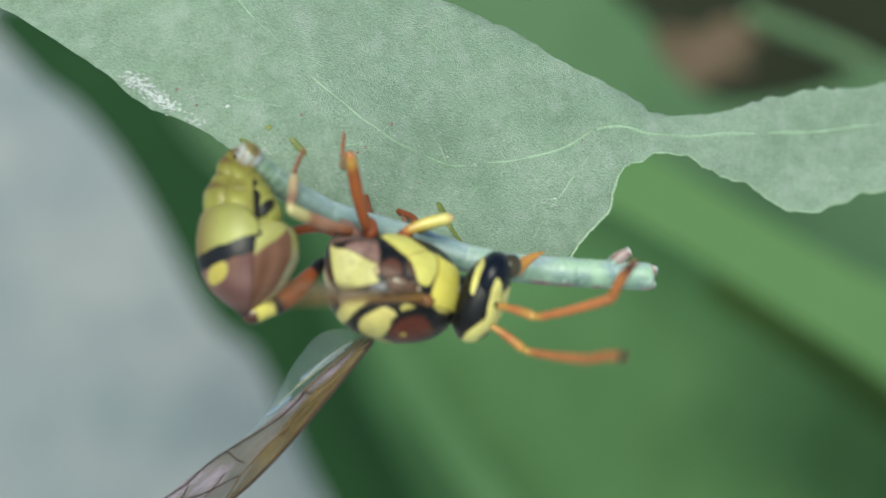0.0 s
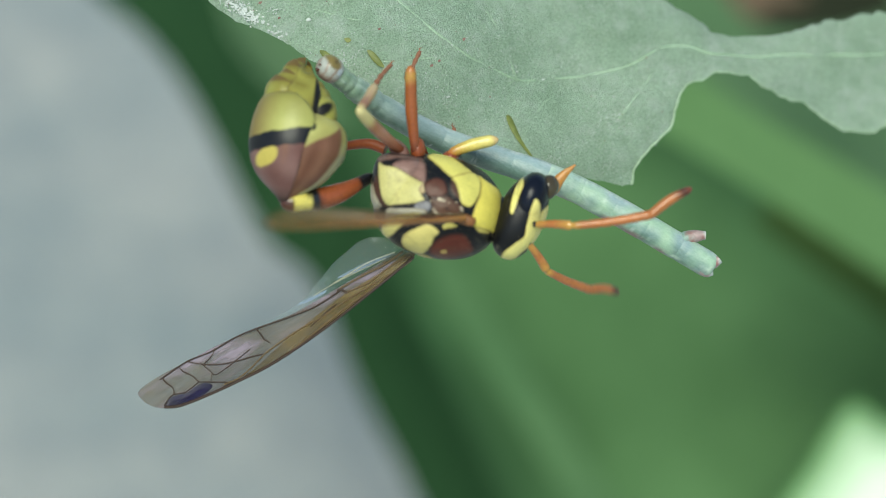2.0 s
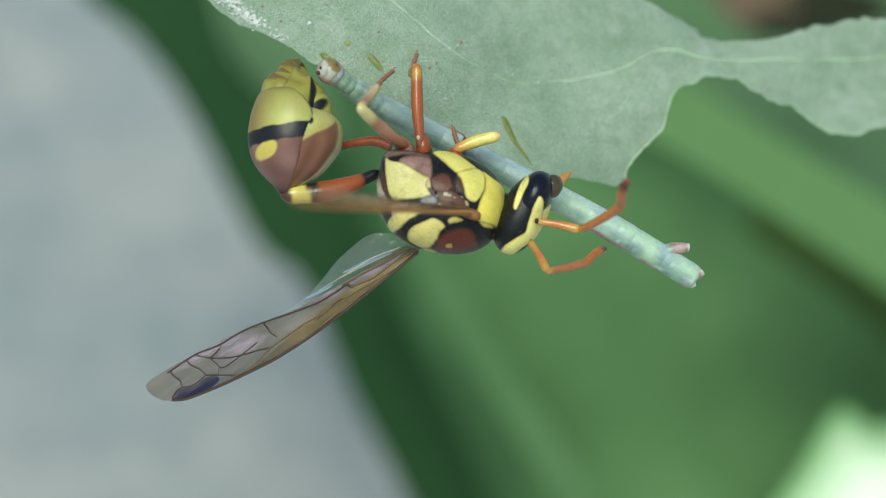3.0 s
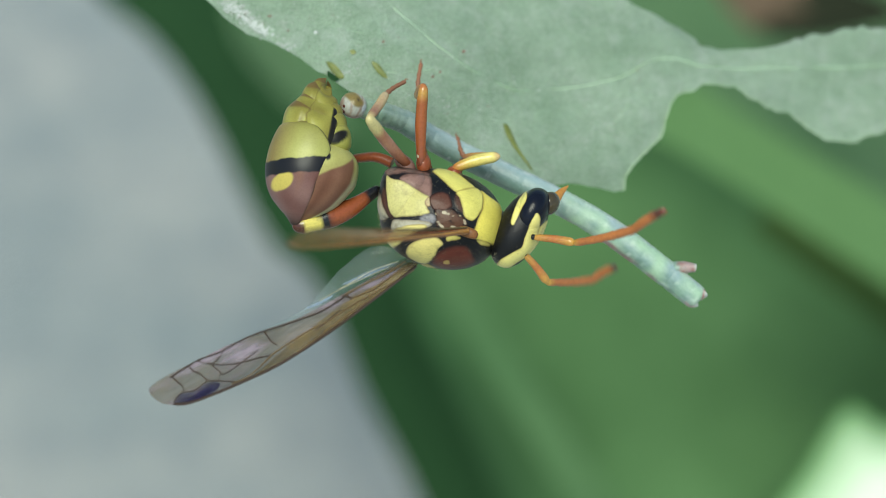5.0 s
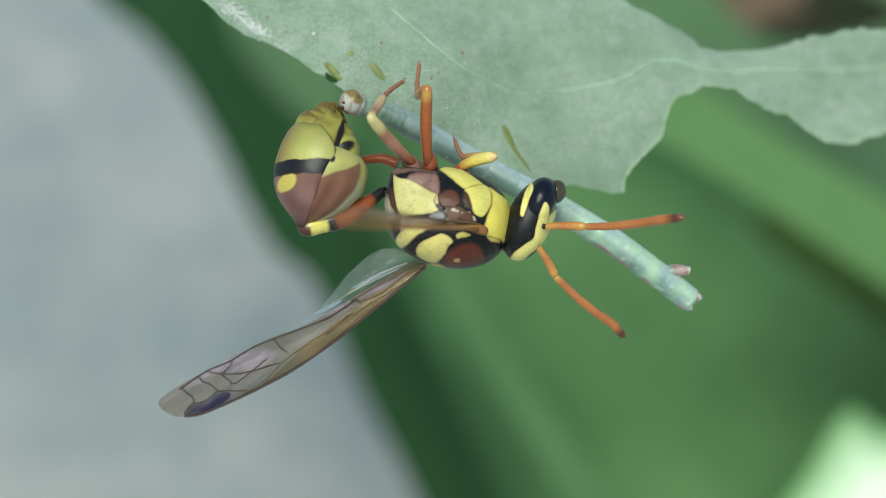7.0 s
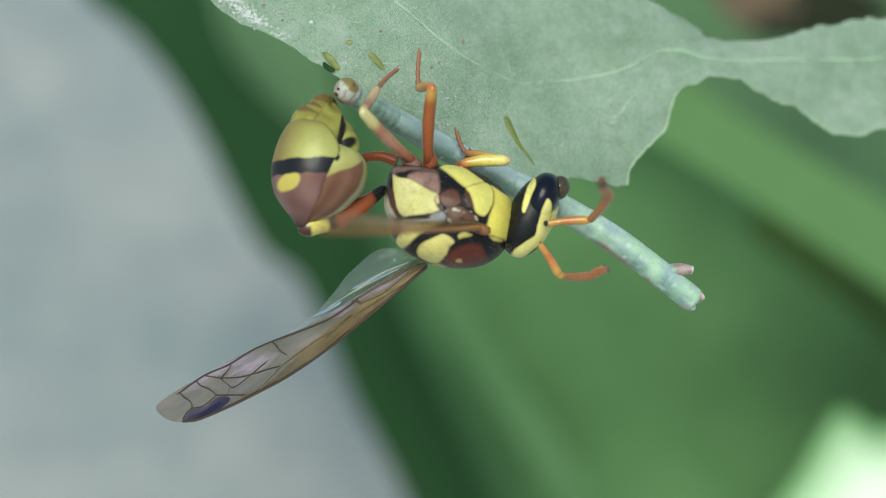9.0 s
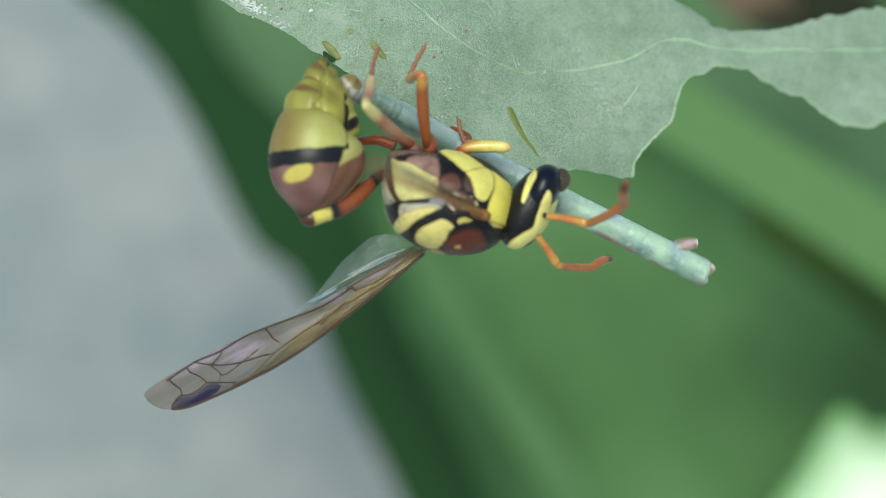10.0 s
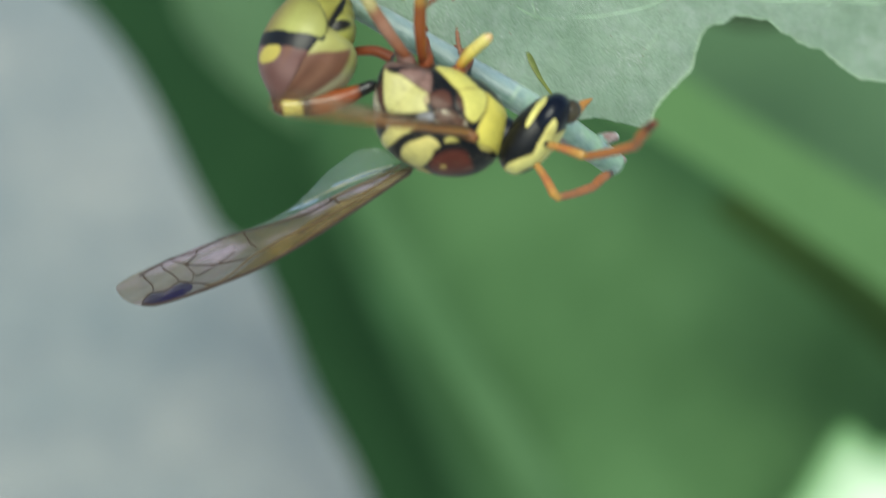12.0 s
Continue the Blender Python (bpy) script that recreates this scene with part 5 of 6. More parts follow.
def segment(i):
    r = float(np.interp(i, [0, 1, 2, 5, 9, 10, 11], [0.46, 0.52, 0.55, 0.58, 0.61, 0.60, 0.575]))
    prof = [(-0.2, r * 0.7), (-0.12, r * 0.94), (0.0, r * 0.99), (0.15, r), (0.5, r * 1.005), (0.85, r), (1.0, r * 0.99), (1.12, r * 0.94), (1.2, r * 0.7)]
    pts, rad = [], []
    for k in range(25):
        t = -0.2 + 1.4 * k / 24
        pts.append(((t - 0.5) * SPAN, 0, 0))
        rad.append(float(np.interp(t, [q[0] for q in prof], [q[1] for q in prof])) * (1 + (0.03 if i < 2 else 0.006) * math.sin(t * 25 + i) - 0.014 * math.exp(-((t - 0.02) / 0.03) ** 2)))
    shapes = [tube(pts, rad, 22)]
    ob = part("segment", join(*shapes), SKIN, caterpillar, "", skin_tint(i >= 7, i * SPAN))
    if i == SEGMENTS - 1:
        def grip(points, radii, label):
            pts = spline(points, 5)
            n = len(pts) - 1
            rad = [float(np.interp(k / n, [0, 0.35, 0.8, 0.93, 1.0], radii)) for k in range(n + 1)]
            root, end = Vector(points[0]), Vector(points[-1])

            def tint(p):
                along_leg = (p - root).dot(end - root) / (end - root).length_squared
                c = shade_of((0.26, 0.40, 0.34), (0.44, 0.31, 0.30), (along_leg - 0.25) / 0.3)
                c = shade_of(c, (0.34, 0.15, 0.14), 2.2 * noise.noise(p * 4.5) - 0.1)
                return shade_of(c, (0.54, 0.56, 0.54), (along_leg - 0.9) / 0.1)
            part("proleg", tube(pts, rad, 14), SKIN, ob, label, tint)
        grip([(-0.75, 0.25, 0.05), (-0.55, 0.60, 0.1), (-0.20, 0.90, 0.15), (0.0, 1.02, 0.15)], [0.42, 0.31, 0.19, 0.20, 0.10], "pinkish grasping leg with a pale tip")
        grip([(0.40, 0.05, 0.1), (0.70, 0.08, 0.15), (0.92, 0.24, 0.2), (1.02, 0.46, 0.2)], [0.44, 0.34, 0.20, 0.20, 0.10], "pinkish grasping leg with a pale tip")
        grip([(0.30, -0.15, 0.05), (0.62, -0.26, 0.1), (0.88, -0.28, 0.1), (1.04, -0.14, 0.1)], [0.42, 0.32, 0.20, 0.19, 0.09], "pinkish grasping leg with a pale tip")
    if i == 0:
        part("caterpillar_head", egg((-0.60, 0.02, 0.0), 0.57, 0.56, 0.58, 0, 2.2, 36, 48), PATTERN, ob, "whitish head with an olive crown and brown stripes", head_tint)
        for s in (-1, 1):
            part("jaw", egg((-1.10, 0.12 * s - 0.2, 0.1), 0.1, 0.08, 0.1), BROWN, ob)
    return ob


segments = [segment(i) for i in range(SEGMENTS)]


# ---- what moves ----
def track(rows, t):
    """A joint's place at t."""
    ts = [r[0] for r in rows]
    return Vector([float(np.interp(t, ts, [r[k] for r in rows])) for k in (1, 2, 3)])


def turned(points, home=(0, 0, 1)):
    """Poses with +x along each (start, end), without needless twist."""
    out, last, q = [], None, None
    for t, a, b in points:
        d = (b - a).normalized()
        if q is None:
            z = Vector(home)
            z = (z - d * z.dot(d)).normalized()
            y = z.cross(d)
            q = Matrix((d, y, z)).transposed().to_quaternion()
        else:
            q = last.rotation_difference(d) @ q
        last = d
        out.append((t, Matrix.Translation(a * MM) @ q.to_matrix().to_4x4()))
    return out


def follow(pieces, joints, times, home=(0, 0, 1)):
    """Each piece of a limb goes from one joint to the next."""
    for k, piece in enumerate(pieces):
        walk(piece, turned([(t, track(joints[k], t), track(joints[k + 1], t)) for t in times], home))


def echoed(joints, times, echoes):
    """The joints' rows at the given times; an echo (t, source) repeats at t the shape that the limb has at source."""
    rows = [[] for _ in joints]
    for t, source in sorted([(t, t) for t in times] + list(echoes)):
        shift = track(joints[0], t) - track(joints[0], source)
        for k, joint in enumerate(joints):
            rows[k].append((t, *(track(joint, source) + shift)))
    return rows


def motions():
    WASP = [(0, 0.35, 0.7, -1.08, -0.25, -1.79, -1.02), (0.5, -0.33, -0.07, -0.57, -0.7, -1.1, -0.75), (1, -0.44, 0.1, -0.45, -0.2, -0.79, -1.62),
        (1.5, -0.53, 0.13, -0.42, -0.33, -1.43, -1.62), (2, -0.8, 0.24, -0.5, 0.82, -1.29, -3.03), (2.5, -0.57, 0.36, -0.41, 0.5, -0.88, -3.19), (3,
        -0.5, 0.36, -0.18, -0.01, -0.5, -3), (5, -0.65, -0.11, -0.29, 0.97, 0.03, -4.14), (5.5, 0, 0, 0, 0, 0, 0), (6, -0.15, 0, 0.04, 0.1, 1.02,
        -1.89), (6.5, -0.14, 0.06, -0.11, -0.33, 0.47, -1.5), (7, -0.24, 0, -0.01, -0.6, 0.8, -2.13), (9, -0.26, -0.26, -0.15, 0.77, 0.32, -1.43),
        (9.5, 0.01, -0.19, -0.35, -0.05, 2.43, -1.32), (10, -0.44, 0.02, -0.29, -0.01, 1.12, -2.21), (10.5, -0.9, 0.47, -0.6, -0.12, -0.16, -5.26),
        (11, -1.12, 0.76, -0.78, 0.93, -1.37, -6.64), (11.5, -1.35, 0.88, -0.24, 1.18, -2.98, -7.4), (11.6, -1.4, 1.04, -0.2, 1.31, -2.92, -7.41),
        (11.7, -1.37, 1.1, -0.21, 1.34, -2.99, -7.43), (11.8, -1.44, 1.19, -0.2, 1.4, -3.03, -7.45), (11.9, -1.82, 1.13, -0.12, 1.64, -2.87, -7.44),
        (12, -1.59, 1.07, -0.12, 1.71, -2.98, -7.44)]
    HEAD = [(0, -0.25, 0.11, -0.34), (0.5, -0.25, 0.11, -0.44), (1, -3.01, -0.02, -0.35), (1.5, -3.31, 0.04, -0.36), (2, 2.51, 0.1, -0.24), (2.5, 3.8,
        0.16, -0.35), (3, -1.87, 0.06, -0.22), (5, -2.68, 0.08, -0.06), (5.5, 0, 0, 0), (6, -2.3, -0.05, 0.02), (6.5, -0.6, 0.05, 0.05), (7, 1.34,
        0.09, 0.07), (9, -0.75, 0.02, 0.18), (9.5, -5.99, -0.15, 0.06), (10, -3.04, -0.05, 0.01), (10.5, 1.7, 0.11, -0.23), (11, -2, 0.24, -0.18),
        (11.5, 1.25, 0.29, -0.02), (12, -7.9, 0.41, 0.16)]
    NEAR_ANTENNA_0 = [(0, 4.6, -1.27, 1.7), (0.5, 4.6, -1.37, 1.7), (1, 4.47, -1.35, 1.7), (1.5, 4.52, -1.36, 1.7), (2, 4.6, -1.11, 1.7), (2.5, 4.66,
        -1.18, 1.7), (3, 4.55, -1.19, 1.7), (5, 4.57, -1.05, 1.7), (5.5, 4.5, -0.92, 1.7), (6, 4.44, -0.96, 1.7), (6.5, 4.54, -0.89, 1.7), (7, 4.59,
        -0.82, 1.7), (9, 4.52, -0.76, 1.7), (9.5, 4.32, -1.01, 1.7), (10, 4.44, -0.99, 1.7), (10.5, 4.61, -1.11, 1.7), (11, 4.73, -1.15, 1.7), (11.5,
        4.79, -0.91, 1.7), (12, 4.87, -0.96, 1.7)]
    NEAR_ANTENNA_1 = [(0, 6.12, -1.75, 2.65), (0.5, 6.15, -1.68, 2.66), (1, 6.03, -2.21, 2.2), (1.5, 5.92, -1.86, 2.81), (2, 6.11, -1.07, 2.78), (2.5,
        6.42, -0.82, 2.14), (3, 6.36, -1.46, 2), (5, 6.34, -1.15, 2.26), (5.5, 6.31, -0.95, 2.09), (6, 6.25, -1.08, 2.07), (6.5, 6.27, -1.14, 2.32),
        (7, 6.34, -0.76, 2.3), (9, 6.36, -0.56, 1.71), (9.5, 6.05, -1.19, 2.34), (10, 6.16, -1.26, 2.34), (10.5, 6.33, -1.03, 2.36), (11, 6.33, -1.28,
        2.63), (11.5, 6.36, -0.97, 2.67), (12, 6.41, -1.26, 2.69)]
    NEAR_ANTENNA_2 = [(0, 8.96, -1.03, 3.93), (0.5, 7.9, -0.44, 5.04), (1, 8.27, -1.65, 4.42), (1.5, 8.86, -2.93, 3.46), (2, 9.24, -0.46, 3.05), (2.5,
        7.45, 0.55, 4.84), (3, 7.8, -0.44, 4.67), (5, 8.63, -0.39, 4.36), (5.5, 7.53, 0.38, 4.73), (6, 8.03, -0.43, 4.64), (6.5, 7.74, -1.11, 5.16),
        (7, 8.65, -0.54, 4.5), (9, 6.84, 0.46, 4.7), (9.5, 6.03, -0.12, 5.36), (10, 7.26, -0.48, 5.24), (10.5, 7.28, 0.37, 5.08), (11, 7.97, -0.7,
        5.31), (11.5, 7.74, -0.08, 5.42), (12, 8.11, -0.66, 5.33)]
    NEAR_ANTENNA_3 = [(0, 9.8, 0.36, 4.92), (0.5, 8.51, 0.69, 6.44), (1, 9.06, -0.59, 5.78), (1.5, 10.71, -2.79, 3.9), (2, 10.78, 0.64, 3), (2.5,
        7.42, 1.56, 6.45), (3, 7.84, 0.56, 6.29), (5, 9.75, 0.5, 5.61), (5.5, 7.11, 1.39, 6.29), (6, 8.63, 0.54, 6.16), (6.5, 8.52, -0.81, 6.86), (7,
        10.01, -0.32, 5.81), (9, 6.36, 1.04, 6.44), (9.5, 5.46, 0.43, 7.08), (10, 7.09, 0.33, 6.95), (10.5, 6.95, 1.35, 6.67), (11, 8.36, 0.19, 6.95),
        (11.5, 7.81, 0.85, 7.08), (12, 8.59, 0.22, 6.94)]
    FAR_ANTENNA_0 = [(0, 4.32, -2.02, 1), (0.5, 4.32, -2.12, 1), (1, 4.15, -2.09, 1), (1.5, 4.2, -2.1, 1), (2, 4.36, -1.87, 1), (2.5, 4.43, -1.95, 1),
        (3, 4.25, -1.94, 1), (5, 4.26, -1.79, 1), (5.5, 4.22, -1.68, 1), (6, 4.13, -1.7, 1), (6.5, 4.25, -1.64, 1), (7, 4.33, -1.58, 1), (9, 4.23,
        -1.51, 1), (9.5, 3.96, -1.73, 1), (10, 4.12, -1.73, 1), (10.5, 4.35, -1.87, 1), (11, 4.43, -1.9, 1), (11.5, 4.52, -1.67, 1), (12, 4.49, -1.67,
        1)]
    FAR_ANTENNA_1 = [(0, 5.73, -3.06, 0.95), (0.5, 5.3, -3.12, -0.05), (1, 5.38, -3.26, 0.58), (1.5, 5.07, -3.62, 0.97), (2, 5.25, -3.02, 0.03), (2.5,
        5.47, -2.58, -0.26), (3, 5.17, -3.26, 0.32), (5, 5.4, -2.98, 0.41), (5.5, 5.2, -2.96, 0.33), (6, 5.23, -3.01, 0.64), (6.5, 5.4, -2.69, 0.2),
        (7, 5.27, -2.93, 0.41), (9, 5.2, -2.93, 0.67), (9.5, 4.95, -3.16, 0.79), (10, 5.15, -3, 0.39), (10.5, 5.15, -3.22, 0.22), (11, 5.31, -3.32,
        0.49), (11.5, 5.66, -2.89, 0.47), (12, 5.58, -3, 0.67)]
    FAR_ANTENNA_2 = [(0, 8.43, -3.45, -0.3), (0.5, 7.74, -2.42, -1.65), (1, 7.7, -2.76, -1.27), (1.5, 6.72, -5.81, -0.24), (2, 7.26, -3.8, -2.06),
        (2.5, 6.27, -1.67, -3), (3, 7.02, -2.81, -2), (5, 7.57, -2.78, -1.66), (5.5, 6.29, -1.91, -2.26), (6, 6.96, -2.36, -1.73), (6.5, 7.52, -3.12,
        -1.88), (7, 7.36, -4.57, -0.99), (9, 6.81, -2.98, -1.86), (9.5, 6.36, -2.97, -1.86), (10, 6.9, -3.06, -2.05), (10.5, 6.83, -2.31, -2.1), (11,
        6.94, -2.49, -1.89), (11.5, 7.38, -2.44, -1.95), (12, 7.18, -2.31, -1.77)]
    FAR_ANTENNA_3 = [(0, 10.06, -3.41, -1.05), (0.5, 8.76, -1.28, -2.59), (1, 9.02, -2.26, -2.38), (1.5, 8.03, -6.79, -1), (2, 8.55, -3.9, -3.31),
        (2.5, 6.85, -1.22, -4.65), (3, 7.94, -2.15, -3.39), (5, 8.71, -2.17, -2.91), (5.5, 6.82, -1.17, -3.81), (6, 7.83, -1.69, -3.15), (6.5, 8.8,
        -3.33, -3.13), (7, 8.61, -5.55, -1.83), (9, 7.74, -2.73, -3.38), (9.5, 6.98, -2.4, -3.45), (10, 7.87, -2.67, -3.51), (10.5, 7.26, -1.2,
        -3.45), (11, 7.69, -1.7, -3.32), (11.5, 8.32, -1.94, -3.4), (12, 7.96, -1.6, -3.23)]
    HIND_0 = [(0, -1.04, 1.69, 0.6)]
    HIND_1 = [(0, -3.36, 2.47, 3.64), (0.5, -2.89, 3.03, 3.76), (1, -2.92, 3.16, 3.69), (1.5, -2.96, 3.15, 3.66), (2, -2.69, 3.14, 3.83), (2.5, -2.92,
        2.98, 3.77), (3, -3.03, 3.09, 3.65), (5, -2.79, 3.48, 3.59), (5.5, -3.02, 3.72, 3.27), (6, -2.94, 3.61, 3.42), (6.5, -3, 3.56, 3.4), (7,
        -2.99, 3.49, 3.46), (9, -3.24, 3.68, 3.13), (9.5, -3.31, 3.57, 3.16), (10, -3.1, 3.16, 3.57), (10.5, -3.61, 4.54, 1.31), (11, -3.51, 4.71,
        0.61), (11.5, -3.25, 4.27, 2.52), (12, -3.2, 4.03, 2.85)]
    HIND_2 = [(0, -3.36, 3.9, 1.84), (0.5, -2.6, 4.64, 2.14), (1, -2.49, 4.88, 2.21), (1.5, -2.53, 4.33, 1.74), (2, -2.24, 4.27, 1.87), (2.5, -2.52,
        4.01, 1.75), (3, -2.45, 4.16, 1.71), (5, -2.23, 4.67, 1.7), (5.5, -2.44, 4.97, 1.43), (6, -2.64, 4.65, 1.39), (6.5, -2.48, 4.74, 1.5), (7,
        -2.53, 4.51, 1.45), (9, -2.7, 4.76, 1.17), (9.5, -3.17, 4.75, 1.19), (10, -2.9, 4.4, 1.65), (10.5, -3.86, 6.18, -0.28), (11, -4.19, 6.64,
        -0.44), (11.5, -3.78, 5.61, 0.73), (12, -3.69, 5.3, 0.99)]
    HIND_3 = [(0, -3.05, 5.01, 0.58), (0.5, -2.19, 5.5, 0.73), (1, -2.14, 5.36, 0.62), (1.5, -2.04, 5.31, 0.44), (2, -1.69, 5.26, 0.61), (2.5, -1.79,
        5.04, 0.62), (3, -1.85, 4.97, 0.34), (5, -1.49, 5.35, 0.33), (5.5, -1.72, 5.38, -0.05), (6, -1.83, 5.47, 0.13), (6.5, -1.77, 5.36, 0.09), (7,
        -1.71, 5.34, 0.21), (9, -1.89, 5.7, 0.01), (9.5, -3.14, 6, 0.04), (10, -2.69, 5.71, 0.59), (10.5, -3.87, 7.57, -1.26), (11, -4.15, 7.72,
        -1.76), (11.5, -3.82, 6.78, -0.5), (12, -3.71, 6.49, -0.22)]
    MIDDLE_0 = [(0, -0.47, 1.68, 0.8)]
    MIDDLE_1 = [(0, -1.08, 4.67, 2.52), (0.5, -0.68, 5.09, 1.58), (1, -0.85, 5.09, 1.5), (1.5, -0.86, 4.93, 2.03), (2, -0.8, 5.07, 1.61), (2.5, -1.15,
        5.06, 1.42), (3, -0.83, 5.16, 0.8), (5, -0.63, 5.15, 1.27), (5.5, -0.64, 4.95, 2.05), (6, -0.73, 5, 1.89), (6.5, -0.68, 4.9, 2.17), (7, -0.63,
        4.93, 2.09), (9, -0.38, 4.81, 2.37), (9.5, -0.57, 4.56, 2.78), (10, -0.83, 4.53, 2.81), (10.5, -1.03, 4.41, 2.93), (11, -0.93, 3.94, 3.44),
        (11.5, -0.78, 4.02, 3.39), (12, -0.86, 4.23, 3.17)]
    MIDDLE_2 = [(0, -1.47, 4.31, 0.7), (0.5, -1.06, 4.94, -0.28), (1, -1.04, 4.87, -0.37), (1.5, -0.83, 5.07, 0.14), (2, -0.95, 4.72, -0.25), (2.5,
        -0.86, 4.88, -0.45), (3, -1.08, 4.98, -1.07), (5, -0.89, 4.8, -0.58), (5.5, -1.12, 4.88, 0.22), (6, -1.16, 4.71, 0.06), (6.5, -1.11, 4.73,
        0.33), (7, -1.05, 4.7, 0.25), (9, -0.96, 4.86, 0.56), (9.5, -1.32, 4.6, 1.04), (10, -1.38, 4.43, 1), (10.5, -1.31, 3.94, 1.11), (11, -0.73,
        3.66, 1.57), (11.5, -0.58, 3.7, 1.52), (12, -0.69, 3.88, 1.31)]
    MIDDLE_3 = [(0, -1.48, 5.72, -0.26), (0.5, -0.77, 6.45, -1.01), (1, -0.87, 6.29, -1.31), (1.5, -0.7, 6.07, -1.23), (2, -0.59, 6.02, -1.28), (2.5,
        -0.82, 5.9, -1.8), (3, -0.92, 6.04, -2.39), (5, -0.86, 6.34, -1.31), (5.5, -1.05, 6.19, -0.87), (6, -1.12, 6.19, -0.78), (6.5, -1.07, 6.14,
        -0.63), (7, -1.02, 6.18, -0.58), (9, -0.96, 6.46, -0.01), (9.5, -1.16, 6.23, 0.58), (10, -0.74, 5.91, 0.48), (10.5, -0.15, 4.93, 0.36), (11,
        0.05, 4.5, 0.31), (11.5, 0.18, 4.47, 0.21), (12, 0.1, 4.68, 0.03)]
    FRONT_0 = [(0, 0.95, 1.71, 0.3)]
    FRONT_1 = [(0, 2.86, 2.27, 0.24), (0.5, 2.89, 2.17, 0.27), (1, 2.87, 2.24, 0.28), (1.5, 2.84, 2.33, 0.26), (2, 2.84, 2.36, 0.25), (2.5, 2.76,
        2.39, 0.8), (3, 2.81, 2.42, 0.28), (5, 2.83, 2.38, 0.29), (5.5, 2.01, 2.63, 1.72), (6, 2.09, 2.4, 1.78), (6.5, 2.19, 2.24, 1.77), (7, 2.39,
        2.13, 1.62), (9, 2.94, 1.89, 0.31), (9.5, 2.94, 1.65, 0.38), (10, 2.94, 1.83, 0.34), (10.5, 1.95, 2.63, 1.76), (11, 2.31, 2.61, 1.45), (11.5,
        2.15, 3.06, 1.15), (12, 2.07, 3.04, 1.28)]
    FRONT_2 = [(0, 1.23, 1.75, -1.44), (0.5, 1.39, 2.05, -1.6), (1, 1.36, 2.11, -1.58), (1.5, 1.37, 2.11, -1.62), (2, 1.33, 2.02, -1.59), (2.5, 1.19,
        1.95, -0.96), (3, 1.17, 1.99, -1.41), (5, 1.37, 2.3, -1.61), (5.5, 0.88, 2.13, -0.34), (6, 0.93, 2.18, -0.3), (6.5, 0.96, 2.07, -0.28), (7,
        1.05, 2.15, -0.37), (9, 1.15, 2.24, -1.25), (9.5, 0.83, 2.06, -0.67), (10, 1.17, 2.05, -1.27), (10.5, 1.24, 2.34, -0.51), (11, 1.31, 1.91,
        -0.62), (11.5, 0.96, 2.55, -0.87), (12, 1.01, 2.27, -0.73)]
    FRONT_3 = [(0, 0.88, 2.42, -2.24), (0.5, 1.04, 2.84, -2.28), (1, 0.99, 3.03, -2.07), (1.5, 1.05, 2.92, -2.3), (2, 1.01, 2.9, -2.17), (2.5, 0.87,
        2.76, -1.63), (3, 0.85, 2.82, -2.06), (5, 1.01, 3.2, -2.13), (5.5, 0.53, 2.99, -0.92), (6, 0.56, 3, -0.93), (6.5, 0.66, 2.92, -0.91), (7,
        0.67, 3, -0.97), (9, 0.74, 3.19, -1.61), (9.5, 0.45, 3.09, -0.68), (10, 0.86, 3.05, -1.61), (10.5, 0.97, 3.19, -1.15), (11, 1.01, 2.84,
        -1.11), (11.5, 0.61, 3.52, -1.24), (12, 0.68, 3.26, -1.06)]
    ABDOMEN_0 = [(0, -2.34, 0.59, 0.2)]
    ABDOMEN_1 = [(0, -5.15, -1.63, 2.09), (0.5, -5.9, -0.69, 1.65), (1, -5.51, -0.92, 2.22), (1.5, -6.03, -0.56, 1.43), (2, -5.65, -0.68, 2.15), (2.5,
        -6.02, -0.7, 1.3), (3, -6.14, -0.56, 1.02), (5, -5.66, -1.28, 1.57), (5.5, -5.95, -1.03, 1.06), (6, -5.76, -1.34, 1.19), (6.5, -5.78, -1.15,
        1.44), (7, -5.76, -1.27, 1.32), (9, -5.66, -1.19, 1.69), (9.5, -5.09, -1.42, 2.39), (10, -5.38, -1.47, 1.9), (10.5, -5.41, -1.54, 1.77), (11,
        -5.81, -1.02, 1.53), (11.5, -6.07, -0.98, 0.43), (12, -6.11, -0.86, 0.44)]
    ABDOMEN_2 = [(0, -5.56, 4.56, 1.33), (0.5, -5.25, 5.48, 0.91), (1, -5.14, 5.27, 1.43), (1.5, -5.45, 5.62, 0.65), (2, -5.13, 5.48, 1.25), (2.5,
        -5.58, 5.47, 0.44), (3, -5.82, 5.63, 0.21), (5, -4.92, 4.87, 0.67), (5.5, -3.94, 4.84, 0.26), (6, -4.16, 4.66, 0.41), (6.5, -4.33, 4.89,
        0.69), (7, -4.47, 4.81, 0.6), (9, -4.45, 4.88, 0.81), (9.5, -4.94, 4.78, 1.6), (10, -4.76, 4.7, 1.11), (10.5, -4.33, 4.57, 0.98), (11, -4.46,
        5.01, 0.6), (11.5, -4.22, 4.9, -0.59), (12, -4.19, 4.99, -0.64)]
    NEAR_WING_0 = [(0, 1.66, -0.94, 2.9)]
